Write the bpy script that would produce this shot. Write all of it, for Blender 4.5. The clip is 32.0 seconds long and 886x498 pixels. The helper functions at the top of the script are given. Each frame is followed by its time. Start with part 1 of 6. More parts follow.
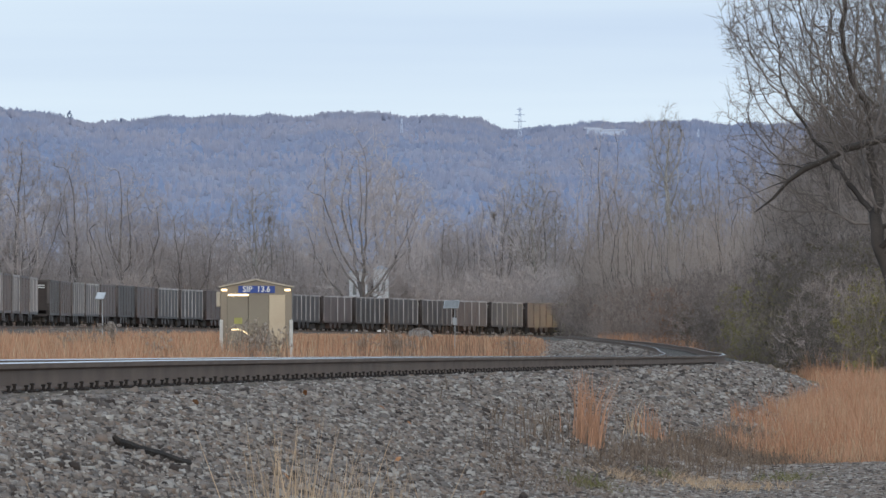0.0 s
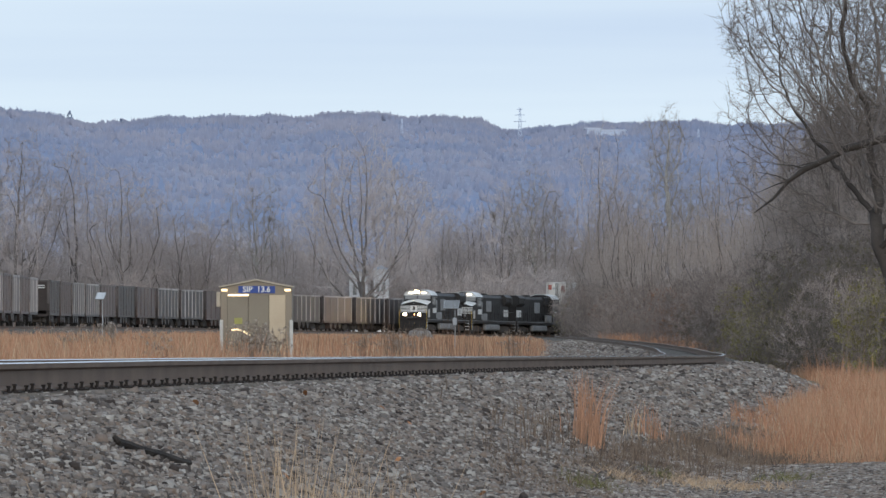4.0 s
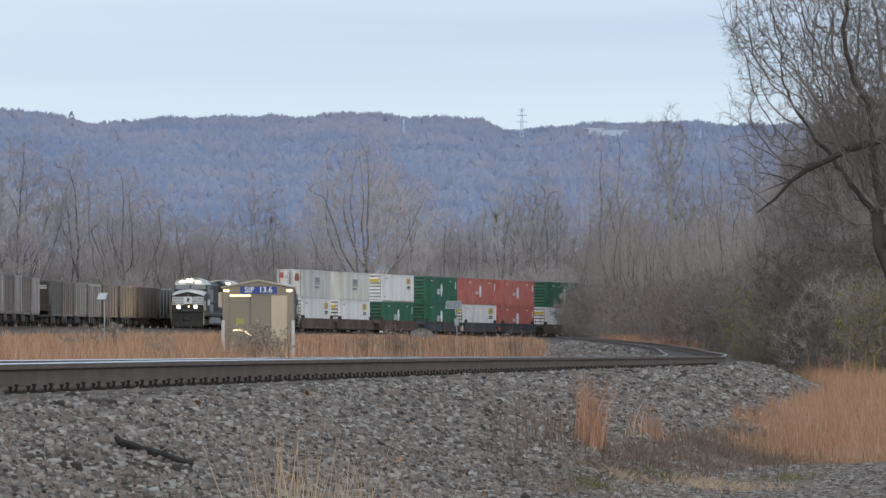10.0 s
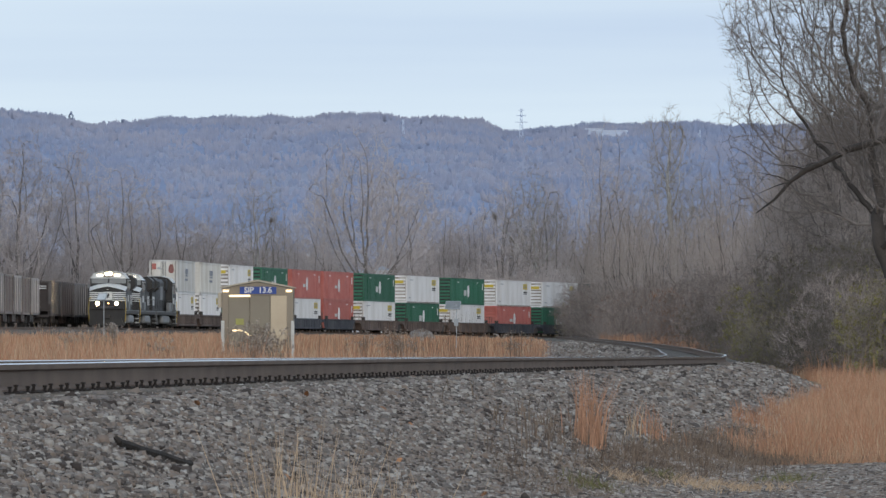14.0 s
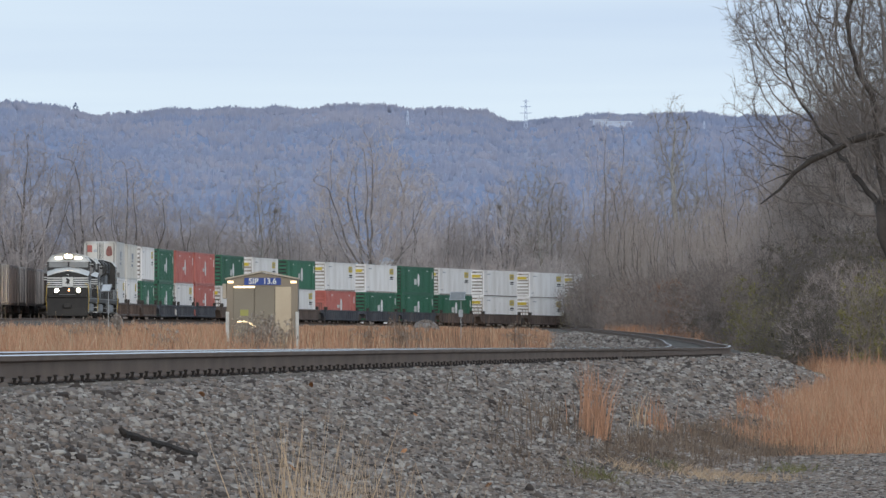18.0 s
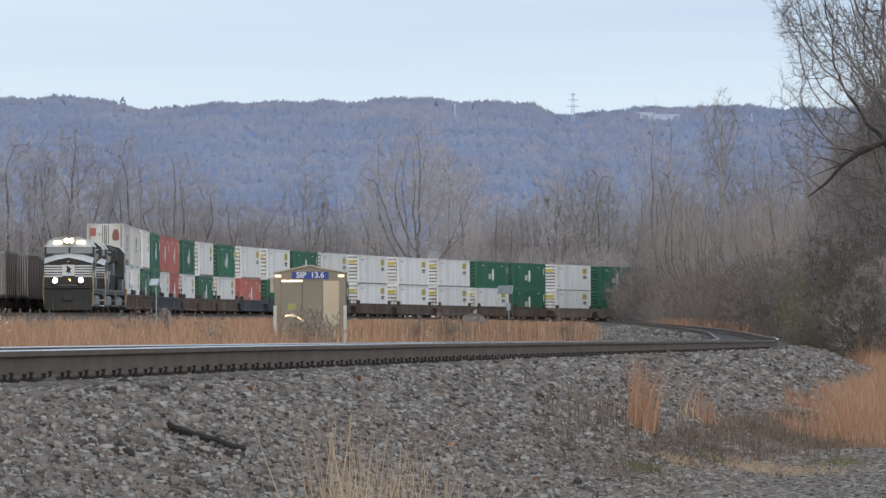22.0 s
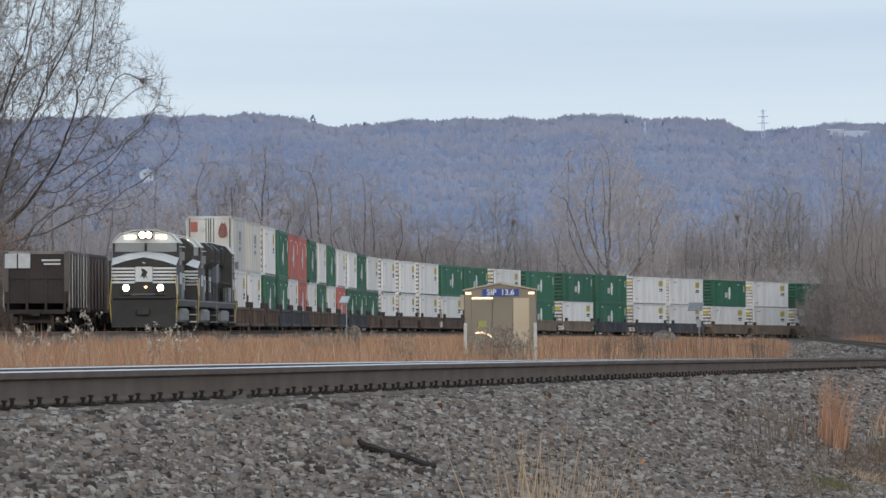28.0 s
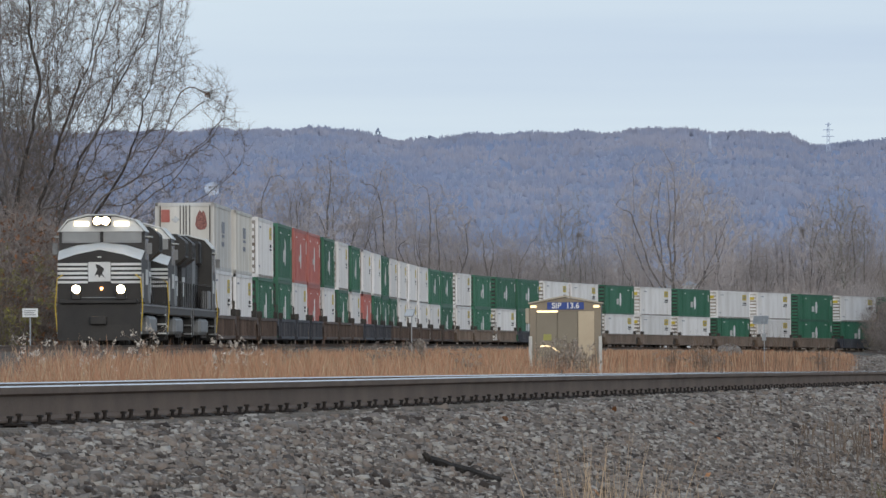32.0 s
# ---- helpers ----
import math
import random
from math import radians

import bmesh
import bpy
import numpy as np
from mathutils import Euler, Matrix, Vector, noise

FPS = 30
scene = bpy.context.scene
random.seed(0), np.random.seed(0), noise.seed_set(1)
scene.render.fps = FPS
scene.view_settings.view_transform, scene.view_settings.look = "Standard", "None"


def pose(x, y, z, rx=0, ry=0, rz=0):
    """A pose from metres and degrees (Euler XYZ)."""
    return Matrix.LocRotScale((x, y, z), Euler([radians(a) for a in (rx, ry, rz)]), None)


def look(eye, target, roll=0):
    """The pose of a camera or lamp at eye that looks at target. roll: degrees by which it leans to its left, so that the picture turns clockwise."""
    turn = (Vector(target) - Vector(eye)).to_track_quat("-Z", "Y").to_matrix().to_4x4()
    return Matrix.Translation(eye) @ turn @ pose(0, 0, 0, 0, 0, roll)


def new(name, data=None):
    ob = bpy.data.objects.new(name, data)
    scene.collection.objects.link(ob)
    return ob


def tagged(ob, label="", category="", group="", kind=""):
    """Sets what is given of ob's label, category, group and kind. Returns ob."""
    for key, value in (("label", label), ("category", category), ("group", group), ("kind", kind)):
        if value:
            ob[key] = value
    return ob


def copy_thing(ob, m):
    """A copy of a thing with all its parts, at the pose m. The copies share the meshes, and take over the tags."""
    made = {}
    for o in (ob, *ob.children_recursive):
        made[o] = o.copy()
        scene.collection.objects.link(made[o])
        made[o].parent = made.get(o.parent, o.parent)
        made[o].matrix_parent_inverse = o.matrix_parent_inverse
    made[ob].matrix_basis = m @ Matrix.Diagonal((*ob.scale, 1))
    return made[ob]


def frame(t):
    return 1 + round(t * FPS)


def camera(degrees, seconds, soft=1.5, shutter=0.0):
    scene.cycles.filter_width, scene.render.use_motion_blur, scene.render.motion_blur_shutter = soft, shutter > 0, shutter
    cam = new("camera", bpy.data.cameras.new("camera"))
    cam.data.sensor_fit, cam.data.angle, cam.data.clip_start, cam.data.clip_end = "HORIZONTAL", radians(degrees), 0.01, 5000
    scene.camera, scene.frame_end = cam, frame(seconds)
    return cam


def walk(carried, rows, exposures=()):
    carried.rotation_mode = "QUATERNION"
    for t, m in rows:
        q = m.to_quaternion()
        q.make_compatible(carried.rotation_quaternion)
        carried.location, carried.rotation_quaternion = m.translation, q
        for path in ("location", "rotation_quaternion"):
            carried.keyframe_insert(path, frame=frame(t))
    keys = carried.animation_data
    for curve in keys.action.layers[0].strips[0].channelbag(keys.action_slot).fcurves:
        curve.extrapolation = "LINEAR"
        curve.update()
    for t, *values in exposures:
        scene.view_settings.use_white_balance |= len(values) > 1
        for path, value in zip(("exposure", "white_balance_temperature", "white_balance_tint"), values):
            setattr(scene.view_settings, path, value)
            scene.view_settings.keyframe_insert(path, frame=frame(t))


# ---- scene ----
FOCAL_DEG = 5.984
cam = camera(FOCAL_DEG, 32.0)
EYE_Z = 1.5
# seconds, yaw, pitch, roll in degrees: a long lens on a tripod that pans
PAN = [
    (0, 0.000, 0.544, 0.00),
    (1, 0.000, 0.541, 0.00),
    (2, 0.000, 0.546, 0.00),
    (3, 0.000, 0.543, 0.00),
    (3.5, 0.000, 0.544, 0.00),
    (5.5, 0.005, 0.546, 0.00),
    (6, 0.001, 0.541, 0.00),
    (7, -0.003, 0.544, 0.00),
    (8, -0.001, 0.546, 0.00),
    (9, 0.010, 0.546, 0.00),
    (10, 0.013, 0.548, 0.00),
    (11, 0.007, 0.547, 0.00),
    (12, 0.012, 0.549, 0.00),
    (13, 0.014, 0.550, 0.00),
    (14, 0.010, 0.550, 0.00),
    (14.5, 0.009, 0.548, 0.00),
    (16.5, 0.060, 0.561, 0.01),
    (17, 0.174, 0.585, 0.02),
    (17.5, 0.153, 0.588, 0.03),
    (18, 0.041, 0.489, 0.04),
    (18.5, 0.111, 0.503, 0.05),
    (19, 0.156, 0.516, 0.06),
    (19.5, 0.169, 0.575, 0.09),
    (20, 0.284, 0.649, 0.10),
    (20.5, 0.256, 0.604, 0.12),
    (21, 0.292, 0.580, 0.14),
    (21.5, 0.327, 0.522, 0.15),
    (22, 0.364, 0.446, 0.17),
    (22.5, 0.405, 0.410, 0.19),
    (23, 0.499, 0.445, 0.20),
    (23.5, 0.642, 0.485, 0.22),
    (24, 0.747, 0.511, 0.24),
    (24.5, 0.934, 0.515, 0.24),
    (25, 1.082, 0.537, 0.25),
    (25.5, 1.191, 0.540, 0.25),
    (27.5, 1.382, 0.556, 0.26),
    (28, 1.650, 0.567, 0.26),
    (28.5, 1.805, 0.574, 0.26),
    (29, 1.907, 0.566, 0.26),
    (29.5, 1.870, 0.572, 0.26),
    (30, 1.854, 0.597, 0.26),
    (30.5, 1.862, 0.599, 0.26),
    (31, 1.967, 0.619, 0.26),
    (31.5, 2.024, 0.643, 0.26),
    (32, 2.090, 0.659, 0.26),
]
walk(cam, [(t, pose(0, 0, EYE_Z, 90 + p, r, y)) for t, y, p, r in PAN], [(t, e, k, 10) for t, e, k in ((0, 0.07, 6500), (6, 0.05, 6500), (12, 0.0, 6500), (14.5, 0.0, 6500), (17, -0.02, 6500), (18, 0.06, 6520), (19, 0.06, 6530), (20, -0.08, 6540), (21, -0.05, 6550), (22, 0.06, 6560), (23, 0.07, 6580), (24, 0.06, 6600), (25, 0.0, 6600), (28, -0.04, 6640), (32, -0.08, 6640))])

# ---- light: overcast late autumn day ----
scene.view_settings.exposure = 0.0
world = bpy.data.worlds.new("overcast_sky")
scene.world = world
world.use_nodes = True
wn, wl = world.node_tree.nodes, world.node_tree.links
wn.clear()
w_out = wn.new("ShaderNodeOutputWorld")
w_bg = wn.new("ShaderNodeBackground")
w_sky = wn.new("ShaderNodeTexSky")
w_sky.sky_type = "NISHITA"
w_sky.sun_disc = False
w_sky.sun_elevation = radians(28)
w_sky.sun_rotation = radians(200)
w_sky.air_density, w_sky.dust_density, w_sky.ozone_density = 1.0, 1.0, 2.0
w_tc = wn.new("ShaderNodeTexCoord")
w_map = wn.new("ShaderNodeMapping")
w_map.inputs["Scale"].default_value = (2.5, 2.5, 55.0)
w_noise = wn.new("ShaderNodeTexNoise")
w_noise.inputs["Scale"].default_value = 1.3
w_noise.inputs["Detail"].default_value = 5.0
w_noise.inputs["Roughness"].default_value = 0.45
w_ramp = wn.new("ShaderNodeValToRGB")
w_ramp.color_ramp.elements[0].position, w_ramp.color_ramp.elements[0].color = 0.32, (5.0, 6.3, 8.4, 1)
w_ramp.color_ramp.elements[1].position, w_ramp.color_ramp.elements[1].color = 0.66, (6.8, 8.1, 9.35, 1)
w_mix = wn.new("ShaderNodeMix")
w_mix.data_type = "RGBA"
w_mix.inputs["Factor"].default_value = 0.93
wl.new(w_tc.outputs["Generated"], w_map.inputs["Vector"])
wl.new(w_map.outputs["Vector"], w_noise.inputs["Vector"])
wl.new(w_noise.outputs["Fac"], w_ramp.inputs["Fac"])
wl.new(w_sky.outputs["Color"], w_mix.inputs["A"])
wl.new(w_ramp.outputs["Color"], w_mix.inputs["B"])
wl.new(w_mix.outputs["Result"], w_bg.inputs["Color"])
w_bg.inputs["Strength"].default_value = 0.102
wl.new(w_bg.outputs["Background"], w_out.inputs["Surface"])
sun_data = bpy.data.lights.new("sun", "SUN")
sun_data.energy, sun_data.angle, sun_data.color = 1.0, radians(18), (1.0, 0.95, 0.88)
sun = new("sun", sun_data)
sun.matrix_world = look((60, -120, 80), (0, 300, 0))


# ---- materials ----
def material(name, base, second=None, scale=6.0, rough=0.8, metal=0.0, bump=0.0, bump_scale=None, island=0.0, per_object=0.0,
             spec=0.3, detail=6.0, stretch=(1, 1, 1), fine=0.25, glow=None, transmission=0.0, contrast=(0.35, 0.65)):
    """A surface with broad and fine variation, optional relief, and optional change from piece to piece."""
    m = bpy.data.materials.new(name)
    m.use_nodes = True
    n, l = m.node_tree.nodes, m.node_tree.links
    b = n["Principled BSDF"]
    b.inputs["Roughness"].default_value = rough
    b.inputs["Metallic"].default_value = metal
    b.inputs["Specular IOR Level"].default_value = spec
    b.inputs["Transmission Weight"].default_value = transmission
    if glow:
        b.inputs["Emission Color"].default_value = (*glow[0], 1)
        b.inputs["Emission Strength"].default_value = glow[1]
    second = second or tuple(c * 0.7 for c in base)
    tc = n.new("ShaderNodeTexCoord")
    mp = n.new("ShaderNodeMapping")
    mp.inputs["Scale"].default_value = stretch
    l.new(tc.outputs["Object"], mp.inputs["Vector"])
    broad = n.new("ShaderNodeTexNoise")
    broad.inputs["Scale"].default_value = scale
    broad.inputs["Detail"].default_value = detail
    l.new(mp.outputs["Vector"], broad.inputs["Vector"])
    ramp = n.new("ShaderNodeValToRGB")
    ramp.color_ramp.elements[0].position, ramp.color_ramp.elements[0].color = contrast[0], (*base, 1)
    ramp.color_ramp.elements[1].position, ramp.color_ramp.elements[1].color = contrast[1], (*second, 1)
    l.new(broad.outputs["Fac"], ramp.inputs["Fac"])
    color = ramp.outputs["Color"]
    grain = n.new("ShaderNodeTexNoise")
    grain.inputs["Scale"].default_value = bump_scale or scale * 12
    grain.inputs["Detail"].default_value = 3.0
    l.new(mp.outputs["Vector"], grain.inputs["Vector"])
    if fine or island or per_object:
        hsv = n.new("ShaderNodeHueSaturation")
        l.new(color, hsv.inputs["Color"])
        value = n.new("ShaderNodeMapRange")
        value.inputs["To Min"].default_value, value.inputs["To Max"].default_value = 1 - fine, 1 + fine
        l.new(grain.outputs["Fac"], value.inputs["Value"])
        last = value.outputs["Result"]
        for amount, kind, socket in ((island, "ShaderNodeNewGeometry", "Random Per Island"), (per_object, "ShaderNodeObjectInfo", "Random")):
            if amount:
                src = n.new(kind)
                rng = n.new("ShaderNodeMapRange")
                rng.inputs["To Min"].default_value, rng.inputs["To Max"].default_value = 1 - amount, 1 + amount
                l.new(src.outputs[socket], rng.inputs["Value"])
                mul = n.new("ShaderNodeMath")
                mul.operation = "MULTIPLY"
                l.new(last, mul.inputs[0])
                l.new(rng.outputs["Result"], mul.inputs[1])
                last = mul.outputs["Value"]
        l.new(last, hsv.inputs["Value"])
        color = hsv.outputs["Color"]
    l.new(color, b.inputs["Base Color"])
    if bump:
        bp = n.new("ShaderNodeBump")
        bp.inputs["Strength"].default_value = bump
        bp.inputs["Distance"].default_value = 0.02
        l.new(grain.outputs["Fac"], bp.inputs["Height"])
        l.new(bp.outputs["Normal"], b.inputs["Normal"])
    return m


M = {}
M["soil"] = material("soil", (0.16, 0.12, 0.075), (0.24, 0.17, 0.09), 0.25, 0.95, bump=0.6, bump_scale=9)
M["ballast_bed"] = material("ballast_bed", (0.10, 0.09, 0.08), (0.21, 0.192, 0.172), 3.0, 1.0, bump=1.0, bump_scale=22, fine=0.6, spec=0.0)
M["stone"] = material("stone", (0.9, 0.9, 0.9), (1.0, 0.98, 0.95), 2.2, 0.92, bump=0.4, bump_scale=70, fine=0.15)


def tint_by_piece(m, stops):
    """Multiplies a material's colour by one picked for each separate piece of the mesh."""
    n, l = m.node_tree.nodes, m.node_tree.links
    geo, ramp, mix = n.new("ShaderNodeNewGeometry"), n.new("ShaderNodeValToRGB"), n.new("ShaderNodeMix")
    mix.data_type, mix.blend_type = "RGBA", "MULTIPLY"
    mix.inputs["Factor"].default_value = 1.0
    while len(ramp.color_ramp.elements) < len(stops):
        ramp.color_ramp.elements.new(0.5)
    for e, (at, c) in zip(ramp.color_ramp.elements, stops):
        e.position, e.color = at, (*c, 1)
    old = n["Principled BSDF"].inputs["Base Color"].links[0].from_socket
    l.new(geo.outputs["Random Per Island"], ramp.inputs["Fac"])
    l.new(old, mix.inputs["A"])
    l.new(ramp.outputs["Color"], mix.inputs["B"])
    l.new(mix.outputs["Result"], n["Principled BSDF"].inputs["Base Color"])


tint_by_piece(M["stone"], ((0.0, (0.05, 0.039, 0.034)), (0.19, (0.135, 0.112, 0.097)), (0.45, (0.257, 0.224, 0.198)), (0.62, (0.24, 0.178, 0.138)), (0.8, (0.318, 0.28, 0.245)), (1.0, (0.47, 0.432, 0.385))))
M["gravel"] = material("gravel", (0.20, 0.183, 0.168), (0.30, 0.277, 0.255), 1.2, 1.0, bump=1.0, bump_scale=30, fine=0.5, spec=0.05)
M["rail_side"] = material("rail_side", (0.115, 0.077, 0.054), (0.16, 0.11, 0.078), 1.5, 0.75, metal=0.0, bump=0.2, bump_scale=40)
M["rail_head"] = material("rail_head", (0.50, 0.485, 0.475), (0.40, 0.385, 0.375), 2.0, 0.11, metal=1.0, fine=0.1)
# the same rails farther off, their dark reflections put into the colour
M["rail_head_dim"] = material("rail_head_dim", (0.24, 0.215, 0.20), (0.18, 0.16, 0.145), 2.0, 0.45, metal=0.6, fine=0.1)
M["tie_wood"] = material("tie_wood", (0.10, 0.08, 0.065), (0.19, 0.165, 0.14), 3.0, 0.9, bump=0.5, stretch=(1, 8, 1))
M["spike_steel"] = material("spike_steel", (0.022, 0.018, 0.016), (0.045, 0.033, 0.026), 9, 0.8)
M["bark"] = material("bark", (0.14, 0.122, 0.113), (0.21, 0.187, 0.173), 1.5, 0.95, per_object=0.25, bump=0.4, bump_scale=20)
M["dark_bark"] = material("dark_bark", (0.055, 0.046, 0.040), (0.095, 0.08, 0.07), 1.5, 0.95, bump=0.4, bump_scale=20)
# own colour on the big trees; on dull bushes it carries thicket shade
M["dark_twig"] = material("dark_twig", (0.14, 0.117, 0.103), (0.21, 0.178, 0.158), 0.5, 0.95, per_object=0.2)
# far trees' twigs, paled in colour to stand in for haze
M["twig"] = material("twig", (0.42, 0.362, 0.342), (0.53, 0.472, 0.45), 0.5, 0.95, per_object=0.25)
M["pale_bark"] = material("pale_bark", (0.42, 0.40, 0.37), (0.22, 0.2, 0.17), 0.8, 0.9, contrast=(0.45, 0.6))
M["dry_grass"] = material("dry_grass", (0.385, 0.188, 0.108), (0.47, 0.275, 0.175), 0.35, 0.9, island=0.3)
M["pale_grass"] = material("pale_grass", (0.44, 0.305, 0.19), (0.52, 0.385, 0.255), 0.6, 0.9, island=0.3)
# distance haze is put into the blue-grey of the ridge, its crowns and conifers
M["hazy_hill_wood"] = material("hazy_hill_wood", (0.265, 0.31, 0.425), (0.345, 0.352, 0.42), 0.014, 1.0, spec=0.0, fine=0.14, bump_scale=0.16, stretch=(1, 0.3, 0.9), contrast=(0.38, 0.62))
M["hazy_hill_crown"] = material("hazy_hill_crown", (0.275, 0.318, 0.43), (0.35, 0.355, 0.425), 0.016, 1.0, spec=0.0, fine=0.16, bump_scale=0.12, island=0.05, contrast=(0.38, 0.62))
M["hazy_conifer"] = material("hazy_conifer", (0.175, 0.21, 0.29), (0.21, 0.24, 0.32), 0.1, 1.0, spec=0.0)
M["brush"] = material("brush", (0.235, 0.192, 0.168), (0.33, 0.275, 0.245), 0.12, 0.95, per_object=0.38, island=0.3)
# brush at the far wood, paler than the near brush to carry haze
M["hazy_brush"] = material("hazy_brush", (0.41, 0.347, 0.317), (0.50, 0.438, 0.405), 0.12, 0.95, per_object=0.2, island=0.25)
M["leaf_green"] = material("leaf_green", (0.19, 0.175, 0.06), (0.30, 0.265, 0.085), 0.8, 0.8, island=0.4)
M["leaf_dull"] = material("leaf_dull", (0.095, 0.082, 0.05), (0.15, 0.128, 0.072), 0.8, 0.85, island=0.4)
M["brown_twig"] = material("brown_twig", (0.32, 0.266, 0.236), (0.42, 0.36, 0.322), 0.5, 0.95, per_object=0.2)
M["leaf_rust"] = material("leaf_rust", (0.30, 0.13, 0.06), (0.22, 0.12, 0.07), 0.8, 0.85, island=0.4)


# ---- mesh helpers ----
def mesh_object(name, verts, faces, mats, parent=None, label="", smooth=False, mat_index=None):
    me = bpy.data.meshes.new(name)
    me.from_pydata([tuple(v) for v in verts], [], [tuple(f) for f in faces])
    for m in mats if isinstance(mats, (list, tuple)) else [mats]:
        me.materials.append(m)
    if mat_index is not None:
        me.polygons.foreach_set("material_index", mat_index)
    if smooth:
        me.polygons.foreach_set("use_smooth", [True] * len(me.polygons))
    me.update()
    ob = new(name, me)
    if parent is not None:
        ob.parent = parent
    if label:
        tagged(ob, label)
    return ob


def part(name, bm, mat, parent=None, label="", smooth=False):
    me = bpy.data.meshes.new(name)
    bmesh.ops.recalc_face_normals(bm, faces=bm.faces)
    bm.to_mesh(me)
    bm.free()
    me.materials.append(mat)
    if smooth:
        me.polygons.foreach_set("use_smooth", [True] * len(me.polygons))
    ob = new(name, me)
    if parent is not None:
        ob.parent = parent
    if label:
        tagged(ob, label)
    return ob


def box(bm, x0, x1, y0, y1, z0, z1, bevel=0.0, tilt=None):
    made = bmesh.ops.create_cube(bm, size=1.0, matrix=Matrix.Translation(((x0 + x1) / 2, (y0 + y1) / 2, (z0 + z1) / 2)) @ Matrix.Diagonal((abs(x1 - x0), abs(y1 - y0), abs(z1 - z0), 1)))
    if tilt is not None:
        bmesh.ops.transform(bm, matrix=tilt, verts=made["verts"])
    if bevel:
        edges = list({e for v in made["verts"] for e in v.link_edges})
        bmesh.ops.bevel(bm, geom=edges, offset=bevel, segments=1, affect="EDGES")
    return bm


def boxes(*specs, bevel=0.0):
    bm = bmesh.new()
    for s in specs:
        box(bm, *s, bevel=bevel)
    return bm


def prism(bm, outline, axis, a, b):
    """Sweeps an outline of 2D points along an axis ('x' or 'y' or 'z') from a to b."""
    def put(p, q):
        return {"x": (q, p[0], p[1]), "y": (p[0], q, p[1]), "z": (p[0], p[1], q)}[axis]
    va = [bm.verts.new(put(p, a)) for p in outline]
    vb = [bm.verts.new(put(p, b)) for p in outline]
    n = len(outline)
    bm.faces.new(va)
    bm.faces.new(list(reversed(vb)))
    for i in range(n):
        bm.faces.new((va[i], va[(i + 1) % n], vb[(i + 1) % n], vb[i]))
    return bm


def rod(bm, a, b, r, sides=6, r2=None):
    a, b = Vector(a), Vector(b)
    m = Matrix.Translation((a + b) / 2) @ (b - a).to_track_quat("Z", "Y").to_matrix().to_4x4()
    bmesh.ops.create_cone(bm, cap_ends=True, segments=sides, radius1=r, radius2=r if r2 is None else r2, depth=(b - a).length, matrix=m)
    return bm


def empty(name, m=None):
    ob = new(name)
    if m is not None:
        ob.matrix_world = m
    return ob


# ---- the lines of the two tracks ----
def smooth_curve(knots, values, at):
    """Natural cubic spline."""
    k, v = np.array(knots, float), np.array(values, float)
    n, h = len(k), np.diff(k)
    a, b = np.zeros((n, n)), np.zeros(n)
    a[0, 0] = a[-1, -1] = 1
    for i in range(1, n - 1):
        a[i, i - 1], a[i, i], a[i, i + 1] = h[i - 1], 2 * (h[i - 1] + h[i]), h[i]
        b[i] = 6 * ((v[i + 1] - v[i]) / h[i] - (v[i] - v[i - 1]) / h[i - 1])
    m = np.linalg.solve(a, b)
    x = np.clip(np.asarray(at, float), k[0], k[-1])
    i = np.clip(np.searchsorted(k, x, side="right") - 1, 0, n - 2)
    d, e, hh = x - k[i], k[i + 1] - x, h[i]
    return m[i] * e ** 3 / 6 / hh + m[i + 1] * d ** 3 / 6 / hh + (v[i] / hh - m[i] * hh / 6) * e + (v[i + 1] / hh - m[i + 1] * hh / 6) * d


class Line:
    """A track's centre line: places and headings by distance along it. z is the top of the rails."""

    def __init__(self, s, x, y, z):
        self.s, self.x, self.y, self.z = s, x, y, z
        self.h = np.arctan2(np.gradient(x, s), np.gradient(y, s))

    def at(self, s):
        return np.array([np.interp(s, self.s, self.x), np.interp(s, self.s, self.y), np.interp(s, self.s, self.z)])

    def side(self, s, off):
        """A place off metres to the right of the line, looking away from the camera."""
        p, h = self.at(s), np.interp(s, self.s, self.h)
        return p + np.array([math.cos(h), -math.sin(h), 0]) * off

    def offset(self, off):
        s = self.s
        x, y = self.x + np.cos(self.h) * off, self.y - np.sin(self.h) * off
        return Line(s, x, y, self.z)


def main_line():
    s = np.arange(-420.0, 1640.0, 2.0)
    h = smooth_curve([-120, 0, 120, 240, 340, 440, 520, 600, 700, 820], [-0.0404, -0.0163, -0.0101, -0.012, 0.0135, 0.1001, 0.1859, 0.2498, 0.3362, 0.36], s)
    h = np.where(s < -120, -0.0404 + (s + 120) * 0.00022, h)
    x, y = np.cumsum(np.sin(h)) * 2, np.cumsum(np.cos(h)) * 2
    i = int(np.searchsorted(s, 0.0))
    x, y = x - x[i] - 23.6, y - y[i] + 372.0
    z = EYE_Z + np.interp(y, [0, 300, 450, 640, 790, 870, 920, 960, 1000, 1100, 1400], [0.05, 0.09, 0.17, 0.26, 0.18, -0.08, -0.30, -0.50, -0.72, -1.0, -1.2])
    # the fitted line is the side of the wagons that faces the camera
    return Line(s, x, y, z).offset(-1.32)


MAIN = main_line()
YARD = MAIN.offset(-5.6)
near_y = np.arange(4.0, 1100.0, 1.0)
near_x = smooth_curve([-20, 43, 56, 67, 90, 117, 145, 166, 195, 250, 320, 400, 600, 780, 900, 960, 1006, 1100], [-8.2, -3.85, -2.95, -2.2, -0.65, 1.25, 3.25, 4.65, 6.35, 7.95, 9.6, 11.1, 12.5, 12.7, 13.6, 16.5, 22.0, 52.0], near_y)
